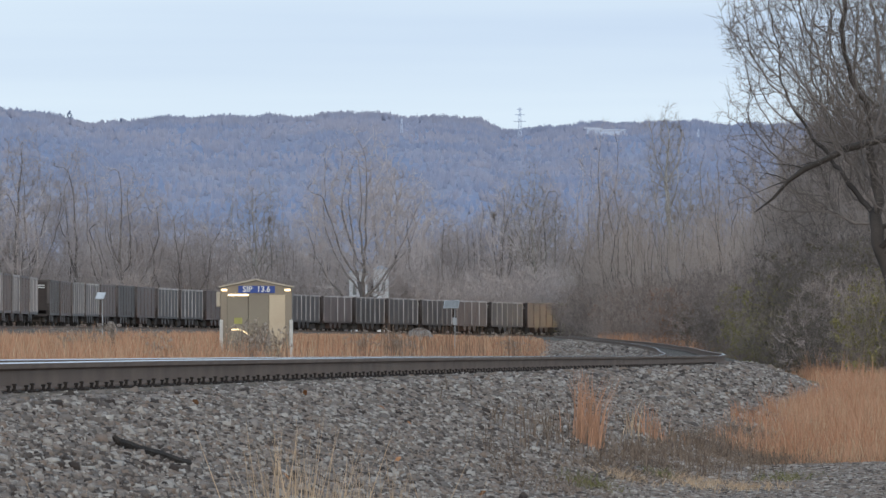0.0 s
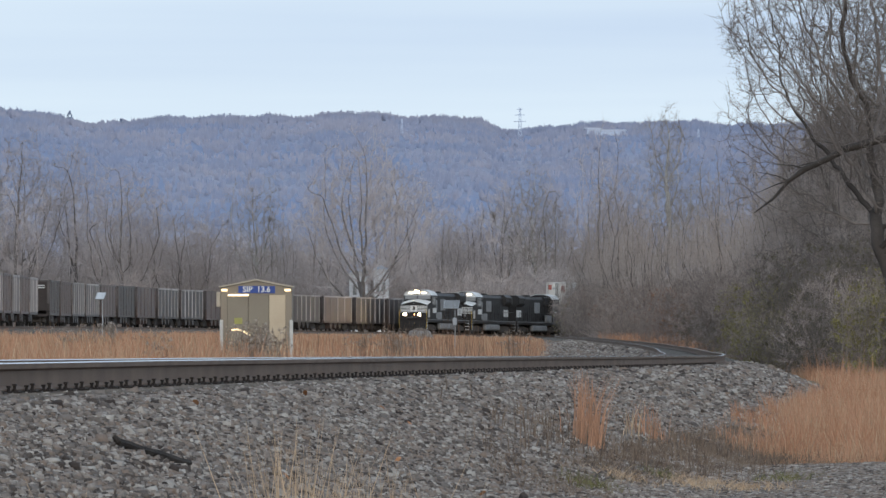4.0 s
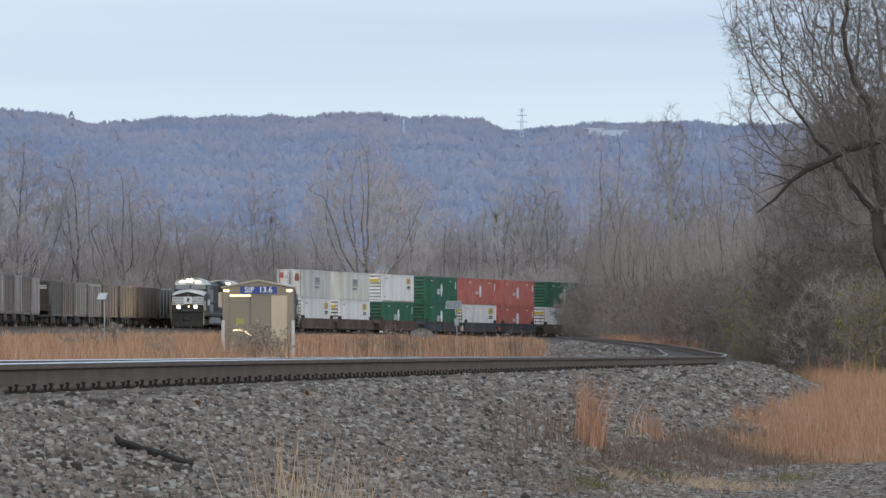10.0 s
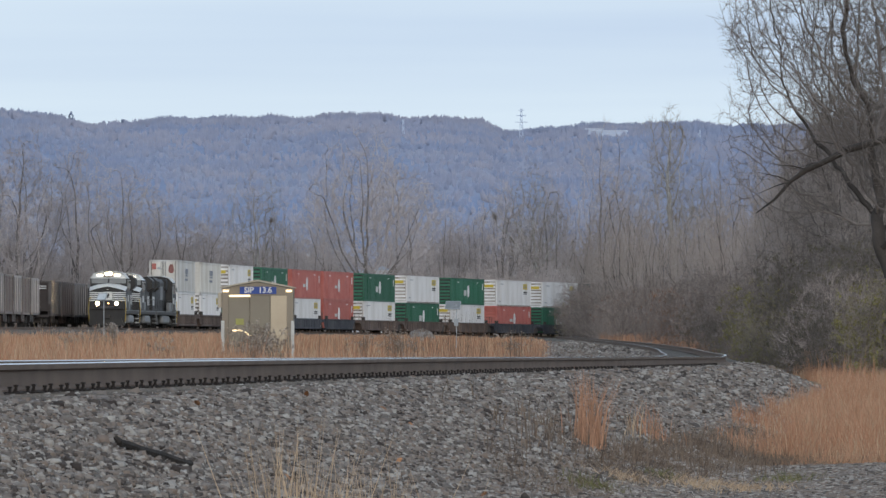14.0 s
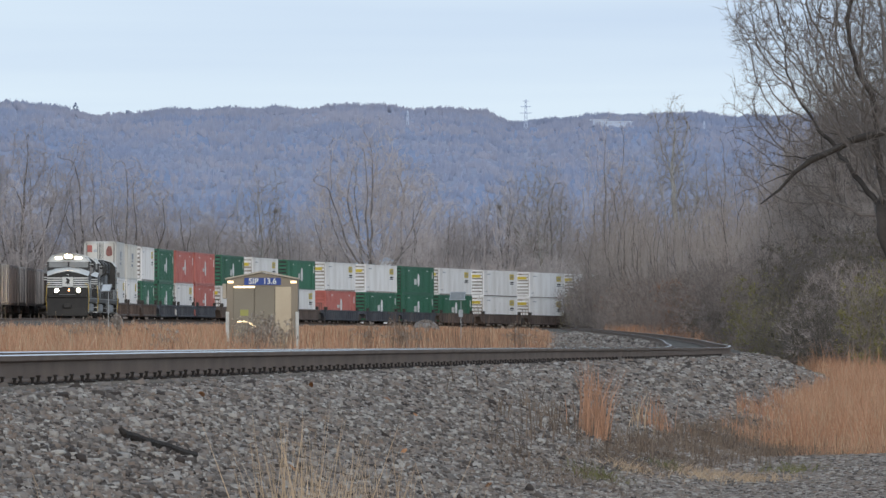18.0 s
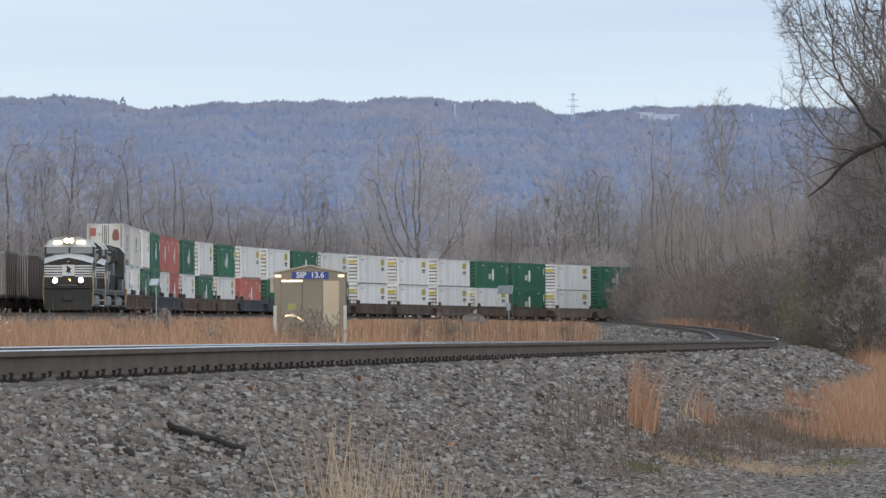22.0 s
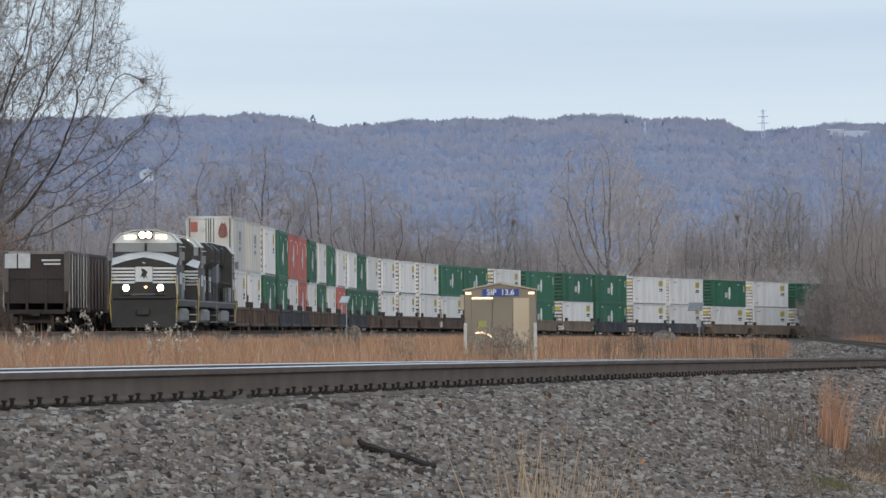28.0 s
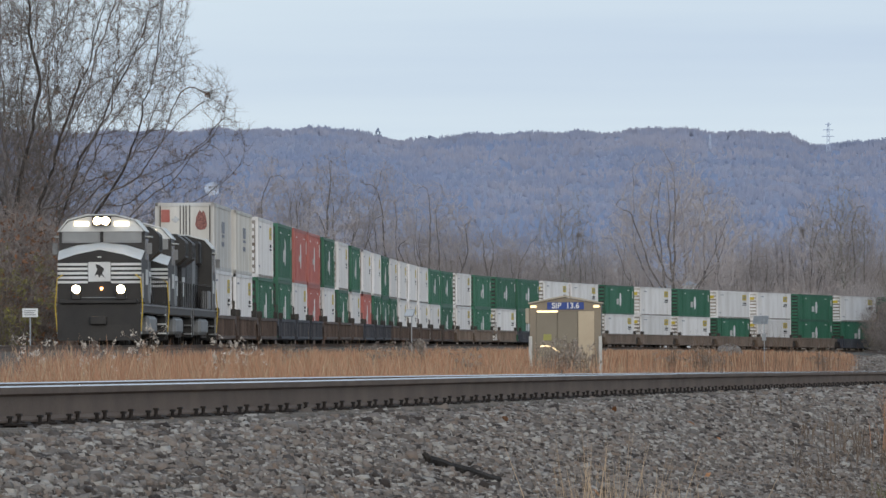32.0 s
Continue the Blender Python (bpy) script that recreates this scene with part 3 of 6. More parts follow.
def make_woods():
    rng = random.Random(21)
    H = 18.0
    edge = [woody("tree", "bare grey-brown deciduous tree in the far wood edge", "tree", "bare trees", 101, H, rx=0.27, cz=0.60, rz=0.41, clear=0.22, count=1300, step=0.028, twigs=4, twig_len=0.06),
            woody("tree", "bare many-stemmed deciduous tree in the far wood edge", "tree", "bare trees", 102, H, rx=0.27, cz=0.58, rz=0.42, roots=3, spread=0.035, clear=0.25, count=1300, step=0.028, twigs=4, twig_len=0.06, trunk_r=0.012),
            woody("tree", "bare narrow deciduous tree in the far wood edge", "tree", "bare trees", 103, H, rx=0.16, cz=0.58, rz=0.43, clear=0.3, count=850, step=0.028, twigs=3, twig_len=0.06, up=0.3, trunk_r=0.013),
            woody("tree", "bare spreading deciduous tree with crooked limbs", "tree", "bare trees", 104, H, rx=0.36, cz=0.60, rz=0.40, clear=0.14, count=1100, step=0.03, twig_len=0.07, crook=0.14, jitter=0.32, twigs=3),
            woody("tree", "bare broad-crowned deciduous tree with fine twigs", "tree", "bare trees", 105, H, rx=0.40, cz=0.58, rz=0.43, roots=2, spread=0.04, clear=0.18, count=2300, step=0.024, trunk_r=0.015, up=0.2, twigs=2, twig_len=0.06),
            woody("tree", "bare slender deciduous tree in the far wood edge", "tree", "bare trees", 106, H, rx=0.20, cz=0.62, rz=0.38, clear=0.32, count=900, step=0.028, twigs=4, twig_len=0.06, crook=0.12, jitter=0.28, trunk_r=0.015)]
    pale = [woody("sycamore", "tall bare sycamore with pale blotched bark", "tree", "pale-barked trees", 201, H, bark="pale_bark", twig="twig_pale", rx=0.10, cz=0.80, rz=0.20, clear=0.55, count=800, step=0.024, twigs=3, trunk_r=0.012, up=0.3, crook=0.05),
            woody("sycamore", "bare sycamore with pale limbs in the wood edge", "tree", "pale-barked trees", 202, H, bark="pale_bark", twig="twig_pale", rx=0.22, cz=0.66, rz=0.34, roots=2, spread=0.03, clear=0.3, count=1100, step=0.028, twigs=3, trunk_r=0.012, jitter=0.28)]
    # across, distance, top line, kind, breadth
    named = ((32, 1060, 250, 1, 1.0), (126, 1070, 262, 5, 0.9), (18, 1050, 330, 0, 1.0), (208, 1040, 298, 1, 1.05), (240, 1045, 340, 3, 0.8), (312, 1045, 348, 3, 1.1), (362, 1045, 385, 3, 0.9), (450, 1060, 318, 7, 0.9), (500, 1090, 370, 2, 1.0), (562, 1080, 372, 0, 1.0),
             (648, 1020, 258, 4, 1.0), (712, 1055, 345, 5, 1.0), (690, 1062, 300, 0, 1.0), (785, 1100, 380, 1, 1.0), (838, 1110, 390, 2, 1.0), (885, 1110, 335, 1, 1.0), (938, 1090, 308, 7, 1.0), (972, 1100, 325, 0, 0.9), (1062, 1010, 250, 2, 0.9), (1095, 1000, 300, 5, 1.0), (1182, 1080, 196, 6, 1.0), (1165, 1075, 290, 7, 0.9),
             (1130, 1000, 360, 1, 1.0), (1235, 1010, 310, 7, 1.0), (1270, 1010, 290, 2, 1.0), (-70, 1060, 262, 0, 1.0), (-150, 1050, 300, 1, 1.0), (-250, 1040, 300, 3, 1.0), (-330, 1030, 305, 0, 1.0), (-200, 1045, 330, 5, 1.0))
    for px, d, top, kind, wide in named:
        plant(edge[kind] if kind < 6 else pale[kind - 6], px, d, top, rng.uniform(0, 360), wide)
    # the wood behind them, thinning out upwards
    for i in range(46):
        px = -620 + i * 39 + rng.uniform(-18, 18)
        if not 605 < px < 705:
            plant(rng.choice(edge), px, rng.uniform(1090, 1230), rng.uniform(395, 465), rng.uniform(0, 360), 1.25)
    for i in range(26):
        px = -600 + i * 63 + rng.uniform(-26, 26)
        if not 605 < px < 705:
            plant(rng.choice(edge), px, rng.uniform(1070, 1150), rng.uniform(350, 410), rng.uniform(0, 360))
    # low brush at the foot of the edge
    brush = [woody("bush", "dense leafless grey-brown brush at the wood's foot", "bush", "brush", 301 + i, 5.0, bark="hazy_brush", twig="hazy_brush", rx=0.62, cz=0.45, rz=0.55, roots=9, spread=0.4, clear=0.08, count=600, step=0.055, trunk_r=0.006, tip=0.013, twigs=3, twig_len=0.16, up=0.3, jitter=0.4, clump=0.9, low=0.02) for i in range(3)]
    for i in range(90):
        px = -640 + i * 19.5 + rng.uniform(-12, 12)
        if not 612 < px < 696:
            plant(rng.choice(brush), px, rng.uniform(1035, 1085), rng.uniform(472, 508), rng.uniform(0, 360), 1.1)
    for i in range(76):
        px = -640 + i * 23 + rng.uniform(-14, 14)
        if not 610 < px < 696:
            plant(rng.choice(brush), px, rng.uniform(1110, 1240), rng.uniform(432, 478), rng.uniform(0, 360), 1.15)
    # the wood to the right, which comes nearer step by step
    low_bush = dict(rx=0.6, cz=0.46, rz=0.54, roots=10, spread=0.4, clear=0.08, step=0.045, trunk_r=0.007, tip=0.0085, twigs=3, twig_len=0.13, up=0.2, jitter=0.4, clump=0.9, low=0.02)
    near_brush = woody("bush", "tangled leafless thicket bush beside the track", "bush", "thicket", 311, 5.0, bark="brush", twig="brush", count=800, **low_bush)
    green = woody("bush", "thicket bush with yellow-green autumn leaves", "bush", "thicket", 312, 5.0, bark="brush", twig="brush", leaf="leaf_green", leaves=6500, leaf_size=0.055, count=700, **low_bush)
    rusty = woody("bush", "thicket bush with a few rust-brown leaves", "bush", "thicket", 313, 5.0, bark="brush", twig="brush", leaf="leaf_rust", leaves=1500, leaf_size=0.08, count=700, **low_bush)
    # the thicket's shade is put into this bush's dark twigs and leaves
    dull = woody("bush", "dense thicket bush with dull olive leaves, coloured dark for shade", "bush", "thicket", 314, 5.0, bark="dark_twig", twig="dark_twig", leaf="leaf_dull", leaves=4200, leaf_size=0.05, count=700, **low_bush)
    sides_of_wood = [woody("tree", "bare brown tree in the trackside wood", "tree", "trackside trees", 401, 14.0, bark="dark_bark", twig="brown_twig", rx=0.32, cz=0.56, rz=0.44, roots=2, spread=0.04, clear=0.15, count=1900, step=0.024, trunk_r=0.012, tip=0.0085, twigs=3, twig_len=0.05, jitter=0.26),
                     woody("tree", "bare brown tree with dense fine twigs", "tree", "trackside trees", 402, 14.0, bark="dark_bark", twig="brown_twig", rx=0.36, cz=0.55, rz=0.45, roots=3, spread=0.05, clear=0.12, count=2100, step=0.024, trunk_r=0.011, tip=0.0085, twigs=3, twig_len=0.055, jitter=0.26)]
    # x across, distance, top line
    for px, d, top, kind in ((1040, 930, 505, 0), (1032, 960, 520, 1), (1040, 950, 505, 0), (1050, 955, 505, 2), (1085, 940, 500, 0), (1115, 930, 495, 0), (1140, 900, 495, 2), (1065, 985, 495, 0), (1040, 990, 505, 0), (1100, 975, 490, 0), (1012, 965, 560, 1), (1075, 900, 490, 0),
                             (1110, 860, 500, 2), (1085, 800, 530, 0), (1150, 760, 490, 0), (1190, 700, 500, 2), (1160, 640, 540, 0), (1230, 620, 480, 0), (1205, 560, 530, 2), (1270, 540, 480, 0), (1255, 480, 530, 3), (1310, 470, 470, 0), (1290, 420, 545, 3),
                             (1352, 420, 490, 1), (1360, 400, 450, 0), (1360, 316, 492, 1), (1395, 330, 560, 3), (1350, 308, 545, 1), (1378, 312, 525, 1), (1400, 360, 420, 0), (1425, 320, 500, 3), (1335, 380, 560, 0), (1450, 330, 420, 3), (1440, 300, 490, 3), (1500, 310, 420, 3), (1490, 280, 480, 0), (1535, 300, 450, 3), (1562, 238, 486, 1),
                             (1600, 290, 380, 3), (1620, 250, 450, 1), (1470, 260, 530, 3), (1520, 245, 540, 3), (1590, 240, 520, 1), (1420, 290, 545, 3), (1180, 780, 500, 0), (1215, 720, 500, 0), (1250, 660, 500, 2), (1130, 830, 505, 0), (1500, 330, 480, 0), (1460, 320, 450, 3), (1560, 310, 440, 0)):
        plant((near_brush, green, rusty, dull)[kind], px, d, top, rng.uniform(0, 360), 1.0)
    for px, d, top, kind in ((1045, 990, 430, 0), (1055, 970, 400, 1), (1090, 930, 390, 0), (1125, 880, 400, 1), (1180, 840, 400, 0), (1225, 760, 380, 1), (1260, 720, 420, 0), (1290, 660, 400, 1), (1075, 960, 350, 0), (1110, 900, 380, 1), (1160, 860, 390, 0), (1205, 800, 370, 1), (1240, 740, 400, 0), (1275, 700, 370, 1), (1300, 640, 340, 0), (1345, 600, 310, 1), (1385, 520, 290, 0), (1330, 560, 400, 0),
                             (1420, 480, 250, 1), (1460, 440, 210, 0), (1500, 420, 180, 1), (1545, 400, 150, 0), (1590, 400, 120, 1), (1510, 390, 150, 1), (1560, 370, 120, 0), (1450, 420, 210, 1), (1420, 400, 330, 0), (1480, 380, 300, 1), (1540, 360, 270, 0), (1610, 350, 200, 1), (1370, 460, 380, 1), (1440, 400, 280, 0), (1510, 370, 230, 1), (1560, 380, 200, 0)):
        plant(sides_of_wood[kind], px, d, top, rng.uniform(0, 360), 0.9)
    # the big trees that lean in from the right
    big = woody("big_tree", "large bare tree with long arching limbs beside the track", "tree", "trackside trees", 502, 13.0, bark="dark_bark", twig="dark_twig", rx=0.36, cz=0.68, rz=0.36, roots=2, spread=0.05, clear=0.28, lean=(-0.06, 0.0), count=6500, step=0.015, trunk_r=0.016, tip=0.0052, twigs=3, twig_len=0.030, up=-0.06, jitter=0.26, crook=0.1)
    plant(big, 1600, 238, -190, 0, 0.98)
    plant(big, 1690, 300, -160, 110, 1.0)
    plant(big, 1560, 365, 120, 285, 0.85)
    # one long low limb of the big tree over the thicket, added separately
    limb = np.array([(bearing(px, 236.0), 236.0 + 0.3 * i, EYE_Z + (583 - y) * 236 / FOCAL_PX) for i, (px, y) in enumerate(((1640, 238), (1560, 246), (1500, 262), (1460, 283), (1428, 297), (1400, 318), (1372, 350), (1340, 374)))])
    side = [(np.array([limb[i], limb[i] + np.array([-0.35, 0.2, 0.05 * k]), limb[i] + np.array([-0.9, 0.3, 0.12 * k - 0.1])]), np.array([0.03, 0.018, 0.008])) for i, k in ((2, 3), (3, -1), (4, 2), (5, -2), (5, 3))]
    tree = tagged(empty("fallen_limb"), "long dark low limb reaching out over the thicket", "branch")
    raw("limb", *tubes([(limb, np.array([0.12, 0.11, 0.10, 0.085, 0.09, 0.06, 0.04, 0.015]))]), M["dark_bark"], tree)
    raw("twigs", *tubes(side), M["dark_bark"], tree)
    # the big tree behind the parked wagons, seen once the camera has turned
    left = woody("big_tree", "large bare spreading tree behind the parked wagons", "tree", "trackside trees", 511, 26.0, bark="dark_bark", twig="dark_twig", leaf="leaf_rust", leaves=3500, leaf_size=0.07, rx=0.44, cz=0.58, rz=0.42, roots=3, spread=0.03, clear=0.18, lean=(0.05, 0.0), count=7000, step=0.015, trunk_r=0.011, tip=0.009, twigs=4, twig_len=0.032, up=0.04, jitter=0.22)
    plant(left, -545, 480, -200, 0, 0.95)
    plant(left, -640, 520, -120, 150, 0.9)
    plant(sides_of_wood[1], -460, 560, 250, 30)
    plant(sides_of_wood[0], -560, 520, 150, 120)
    plant(sides_of_wood[1], -520, 500, 200, 220)
    for px, d, top, kind in ((-560, 460, 330, 2), (-500, 470, 380, 2), (-450, 520, 420, 0), (-400, 560, 450, 2), (-600, 450, 300, 2), (-540, 450, 420, 2), (-350, 600, 475, 0), (-300, 640, 480, 0), (-480, 460, 470, 2), (-520, 455, 330, 2), (-580, 440, 400, 1)):
        plant((near_brush, green, rusty)[kind], px, d, top, rng.uniform(0, 360), 1.0)


M["twig_pale"] = material("twig_pale", (0.36, 0.33, 0.30), (0.26, 0.22, 0.19), 0.5, 0.95)
make_woods()


# ---- the far wooded ridge ----
def ridge_line(px):
    """Height of the bare ground along the crest, in the first view's lines."""
    r = np.interp(px, [-1100, -600, -300, -146, -100, -40, 0, 40, 75, 110, 150, 200, 240, 290, 340, 420, 500, 560, 620, 700, 800, 850, 866, 880, 960, 1010, 1060, 1100, 1130, 1180, 1240, 1300, 1568, 2300],
                  [208, 194, 196, 192, 195, 192, 188, 193, 195, 202, 210, 212, 209, 203, 200, 202, 201, 198, 195, 199, 203, 207, 218, 222, 222, 217, 213, 210, 214, 211, 213, 214, 220, 236])
    return r + 13.5


HILL_D = 4300.0


def hill_point(px, t):
    """A place on the slope: t is 0 at its foot and 1 on the crest."""
    d = HILL_D - 1500 * (1 - t)
    top = EYE_Z + (583 - ridge_line(px)) * HILL_D / FOCAL_PX
    z = top * (t ** 0.9) + 6 * t * np.sin(px * 0.012 + t * 7) * (1 - t)
    return (px - 784) / FOCAL_PX * HILL_D, d, z


def make_hill():
    rng = np.random.default_rng(3)
    px = np.arange(-1100, 2300, 10.0)
    rows, w = 40, len(px)
    verts = []
    for j in range(rows):
        t = j / (rows - 1)
        x, d, z = hill_point(px, t)
        verts.append(np.stack([x, np.full(w, d), z + rng.uniform(-0.7, 0.7, w) * min(1, 5 * t)], -1))
    x, d, z = hill_point(px, 1.0)
    verts.append(np.stack([x, np.full(w, d + 60), z - 40], -1))
    verts = np.concatenate(verts)
    faces = [(j * w + i, j * w + i + 1, (j + 1) * w + i + 1, (j + 1) * w + i) for j in range(rows) for i in range(w - 1)]
    hill = tagged(mesh_object("backdrop_hill", verts, faces, M["hazy_hill_wood"], smooth=True), "long wooded ridge behind the valley, coloured blue-grey for haze", "hill", kind="structure")
    # bare crowns over the slope: each a fan of thin upright boughs
    n = 15000
    p, t = rng.uniform(-700, 1700, n), np.sqrt(rng.uniform(0.05, 1.0, n))
    t[: n // 5] = rng.uniform(0.985, 1.0, n // 5)
    x, d, z = hill_point(p, t)
    high = rng.uniform(2.4, 4.6, n) * (1 + 0.3 * np.sin(p * 0.05) * np.sin(p * 0.017 + 2)) * np.where(t > 0.98, 1.0, 0.9)
    wide = high * rng.uniform(0.25, 0.5, n)
    boughs = 9
    f = rng.uniform(-1, 1, (n, boughs))
    lift = np.sqrt(1 - 0.75 * f ** 2) * rng.uniform(0.75, 1.0, (n, boughs))
    bx, by, bz = x[:, None] + 0.25 * f * wide[:, None], d[:, None] + rng.normal(0, 0.8, (n, boughs)), z[:, None] - 0.8
    tx, tz = x[:, None] + f * wide[:, None] + rng.normal(0, 0.15, (n, boughs)), z[:, None] + high[:, None] * lift
    w0, w1 = rng.uniform(0.16, 0.34, (n, boughs)), rng.uniform(0.05, 0.14, (n, boughs))
    mx, mz, wm = bx + (tx - bx) * 0.55 + 0.1 * f * wide[:, None], bz + (tz - bz) * 0.6, (w0 + w1) * 0.75
    bz = np.broadcast_to(bz, bx.shape)
    quad = np.stack([np.stack(c, -1) for c in ((bx - w0, by, bz), (bx + w0, by, bz), (mx + wm, by, mz), (mx - wm, by, mz), (tx + w1, by + 0.3, tz), (tx - w1, by + 0.3, tz))], 2).reshape(-1, 3)
    base = np.arange(n * boughs)[:, None] * 6
    fs = np.concatenate([base + np.array([[0, 1, 2, 3]]), base + np.array([[3, 2, 4, 5]])])
    bulk("far_woods", quad, fs, M["hazy_hill_crown"], None, "leafless woods covering the distant ridge", "woods")
    # dark conifers on the crest
    for px1, h in ((124, 6.6), (215, 4.8)):
        x, d, z = (float(v) for v in hill_point(np.array(float(px1)), 1.0))
        tree = tagged(empty("conifer"), "dark conifer standing out on the ridge crest", "tree", "conifers")
        bm = bmesh.new()
        crown = np.random.default_rng(int(px1))
        for i in range(26):
            f = crown.uniform(0.15, 0.95)
            a = crown.uniform(0, 6.28)
            r = h * 0.42 * (1.1 - f) * crown.uniform(0.3, 1.0)
            c = Vector((r * math.cos(a), r * math.sin(a), h * f))
            rod(bm, c - Vector((0, 0, h * 0.06)), c + Vector((0, 0, h * 0.1)), h * 0.11, 6, 0.02)
        part("crown", bm, M["hazy_conifer"], tree)
        part("trunk", rod(bmesh.new(), (0, 0, -2), (0, 0, h * 0.3), h * 0.03, 6), M["bark"], tree)
        tree.matrix_basis = pose(x, d - 6, z - 0.2)


make_hill()


# ---- dry grass ----
def blades(name, x, y, z, tall, width, lean, mat, seed, label, category="grass"):
    """Tapering, bent grass blades from arrays of places and heights."""
    rng = np.random.default_rng(seed)
    n = len(x)
    a = rng.uniform(0, 2 * np.pi, n)
    bend = rng.normal(0, lean, (n, 2)) * tall[:, None]
    wx = np.cos(a * 0.5) * width
    wy = np.sin(a * 0.5) * width * 0.5
    rows = []
    for f, wf in ((0.0, 1.0), (0.55, 0.85), (1.0, 0.15)):
        cx, cy, cz = x + bend[:, 0] * f * f, y + bend[:, 1] * f * f, z + tall * f
        rows.append(np.stack([cx - wx * wf, cy - wy * wf, cz], -1))
        rows.append(np.stack([cx + wx * wf, cy + wy * wf, cz], -1))
    v = np.stack(rows, 1).reshape(-1, 3)
    f = np.array([(0, 1, 3, 2), (2, 3, 5, 4)])
    faces = (f[None] + (np.arange(n) * 6)[:, None, None]).reshape(-1, 4)
    return bulk(name, v, faces, M[mat], None, label, category)


def make_grass():
    rng = np.random.default_rng(77)
    # the strip between the two lines
    n = 62000
    px, back = rng.uniform(-600, 1010, n), rng.uniform(0.0, 1.0, n) ** 0.8
    dn = np.interp(px, [-600, 0, 375, 900, 1010], [48, 66, 78, 133, 150])
    dmax = np.interp(px, [-600, -300, 0, 300, 600, 985], [245, 310, 420, 600, 760, 850])
    d = dn + 12 + (dmax - dn - 12) * back
    x = bearing(px, d)
    z = ground_z(x, d)
    clump = 0.5 + 0.5 * np.sin(x * 1.3 + d * 0.37) * np.sin(x * 0.45 - d * 0.21)
    top = EYE_Z + np.interp(px, [-600, 380, 520, 700, 1000], [0.05, 0.0, -0.12, -0.2, -0.3]) * np.clip(d / 170, 0.7, 1.6)
    tall = np.clip((top - z) * rng.uniform(0.6, 1.02, n) * (0.82 + 0.2 * clump), 0.15, 1.6)
    tall = tall * np.where(rng.uniform(0, 1, n) < 0.05, 1.18, 1.0) * (0.9 + 0.14 * np.sin(px * 0.11 + d * 0.05) * np.sin(px * 0.043 + 1.0) + 0.08 * np.sin(px * 0.31))
    tall = np.where(px > 940, tall * np.clip((985 - px) / 45, 0.1, 1), tall)
    tall = np.clip(np.minimum(tall, EYE_Z - 0.22 + 0.0075 * (d - dn) - z), 0.1, None)
    w = 0.004 + d * 0.00003
    half = rng.uniform(0, 1, n) < 0.78
    blades("dry_grass", x[half], d[half], z[half], tall[half], w[half], 0.16, "dry_grass", 1, "tall orange-brown dry grass between the tracks")
    blades("pale_grass", x[~half], d[~half], z[~half], tall[~half] * 1.03, w[~half], 0.2, "pale_grass", 2, "pale straw-coloured stalks among the dry grass")
    # the patch on the right, beyond the foot of the bank
    def foot(x, d):
        return np.maximum(ground_z(x, d), np.interp(d, NEAR.y, NEAR.z) + bed_height(x - np.interp(d, NEAR.y, NEAR.x))) - 0.02

    n = 150000
    d = 93 + 170 * rng.uniform(0, 1, n) ** 1.5
    x = np.interp(d, NEAR.y, NEAR.x) + 3.3 + rng.uniform(0, 1, n) ** 1.2 * 13
    px = 784 + x / d * FOCAL_PX
    edge = 1268 + 34 * np.sin(d * 0.35) + 22 * np.sin(d * 1.1 + x * 2) + 90 * np.clip((102 - d) / 10, 0, 1)
    ok = (rng.uniform(0, 1, n) < np.clip((px - edge) / 150, 0, 1)) & (px < 1620)
    x, d, px = x[ok], d[ok], px[ok]
    tall = rng.uniform(0.12, 0.52, len(x)) * np.interp(px, [1270, 1400, 1568], [0.55, 1.0, 1.25]) * (0.75 + 0.25 * np.sin(x * 1.9 + d * 0.31) + 0.15 * np.sin(x * 4.1 - d * 0.7)) * np.interp(d, [93, 102], [0.45, 1.0])
    half = rng.uniform(0, 1, len(x)) < 0.78
    z = foot(x, d)
    blades("dry_grass", x[half], d[half], z[half], tall[half], 0.0022 + d[half] * 0.000012, 0.24, "dry_grass", 3, "tall orange-brown dry grass below the ballast bank")
    blades("pale_grass", x[~half], d[~half], z[~half], tall[~half] * 0.9, 0.002 + d[~half] * 0.00001, 0.26, "pale_grass", 8, "straw-coloured stalks among the dry grass")
    # dark dead stalks standing over the strip
    n = 420
    px, d = rng.uniform(380, 975, n), rng.uniform(180, 330, n)
    x = bearing(px, d)
    z = ground_z(x, d)
    tall = EYE_Z + (583 - rng.uniform(574, 600, n)) * d / FOCAL_PX - z
    blades("dead_stalks", x, d, z, tall, 0.007, 0.06, "stalk_brown", 31, "dark brown dead stalks standing in the dry grass", "weed")
    # taller dead weeds in loose bunches
    for px0, wide, count, high, far in ((690, 9, 26, 552, 560), (806, 22, 40, 530, 575), (760, 14, 18, 560, 580), (640, 8, 12, 562, 580), (905, 10, 14, 566, 584), (715, 14, 20, 565, 585)):
        px, d = px0 + rng.normal(0, wide, count), rng.uniform(190, 260, count)
        x = bearing(px, d)
        z = ground_z(x, d)
        blades("dead_stalks", x, d, z, EYE_Z + (583 - rng.uniform(high, far + 15, count)) * d / FOCAL_PX - z, 0.006, 0.09, "stalk_brown", int(px0), "bunch of dark dead weeds over the dry grass", "weed")
    # along the wood's foot
    n = 5000
    d = rng.uniform(230, 900, n)
    x = np.interp(d, NEAR.y, NEAR.x) + 3.6 + rng.uniform(0, 1, n) * np.interp(d, [230, 900], [5, 3])
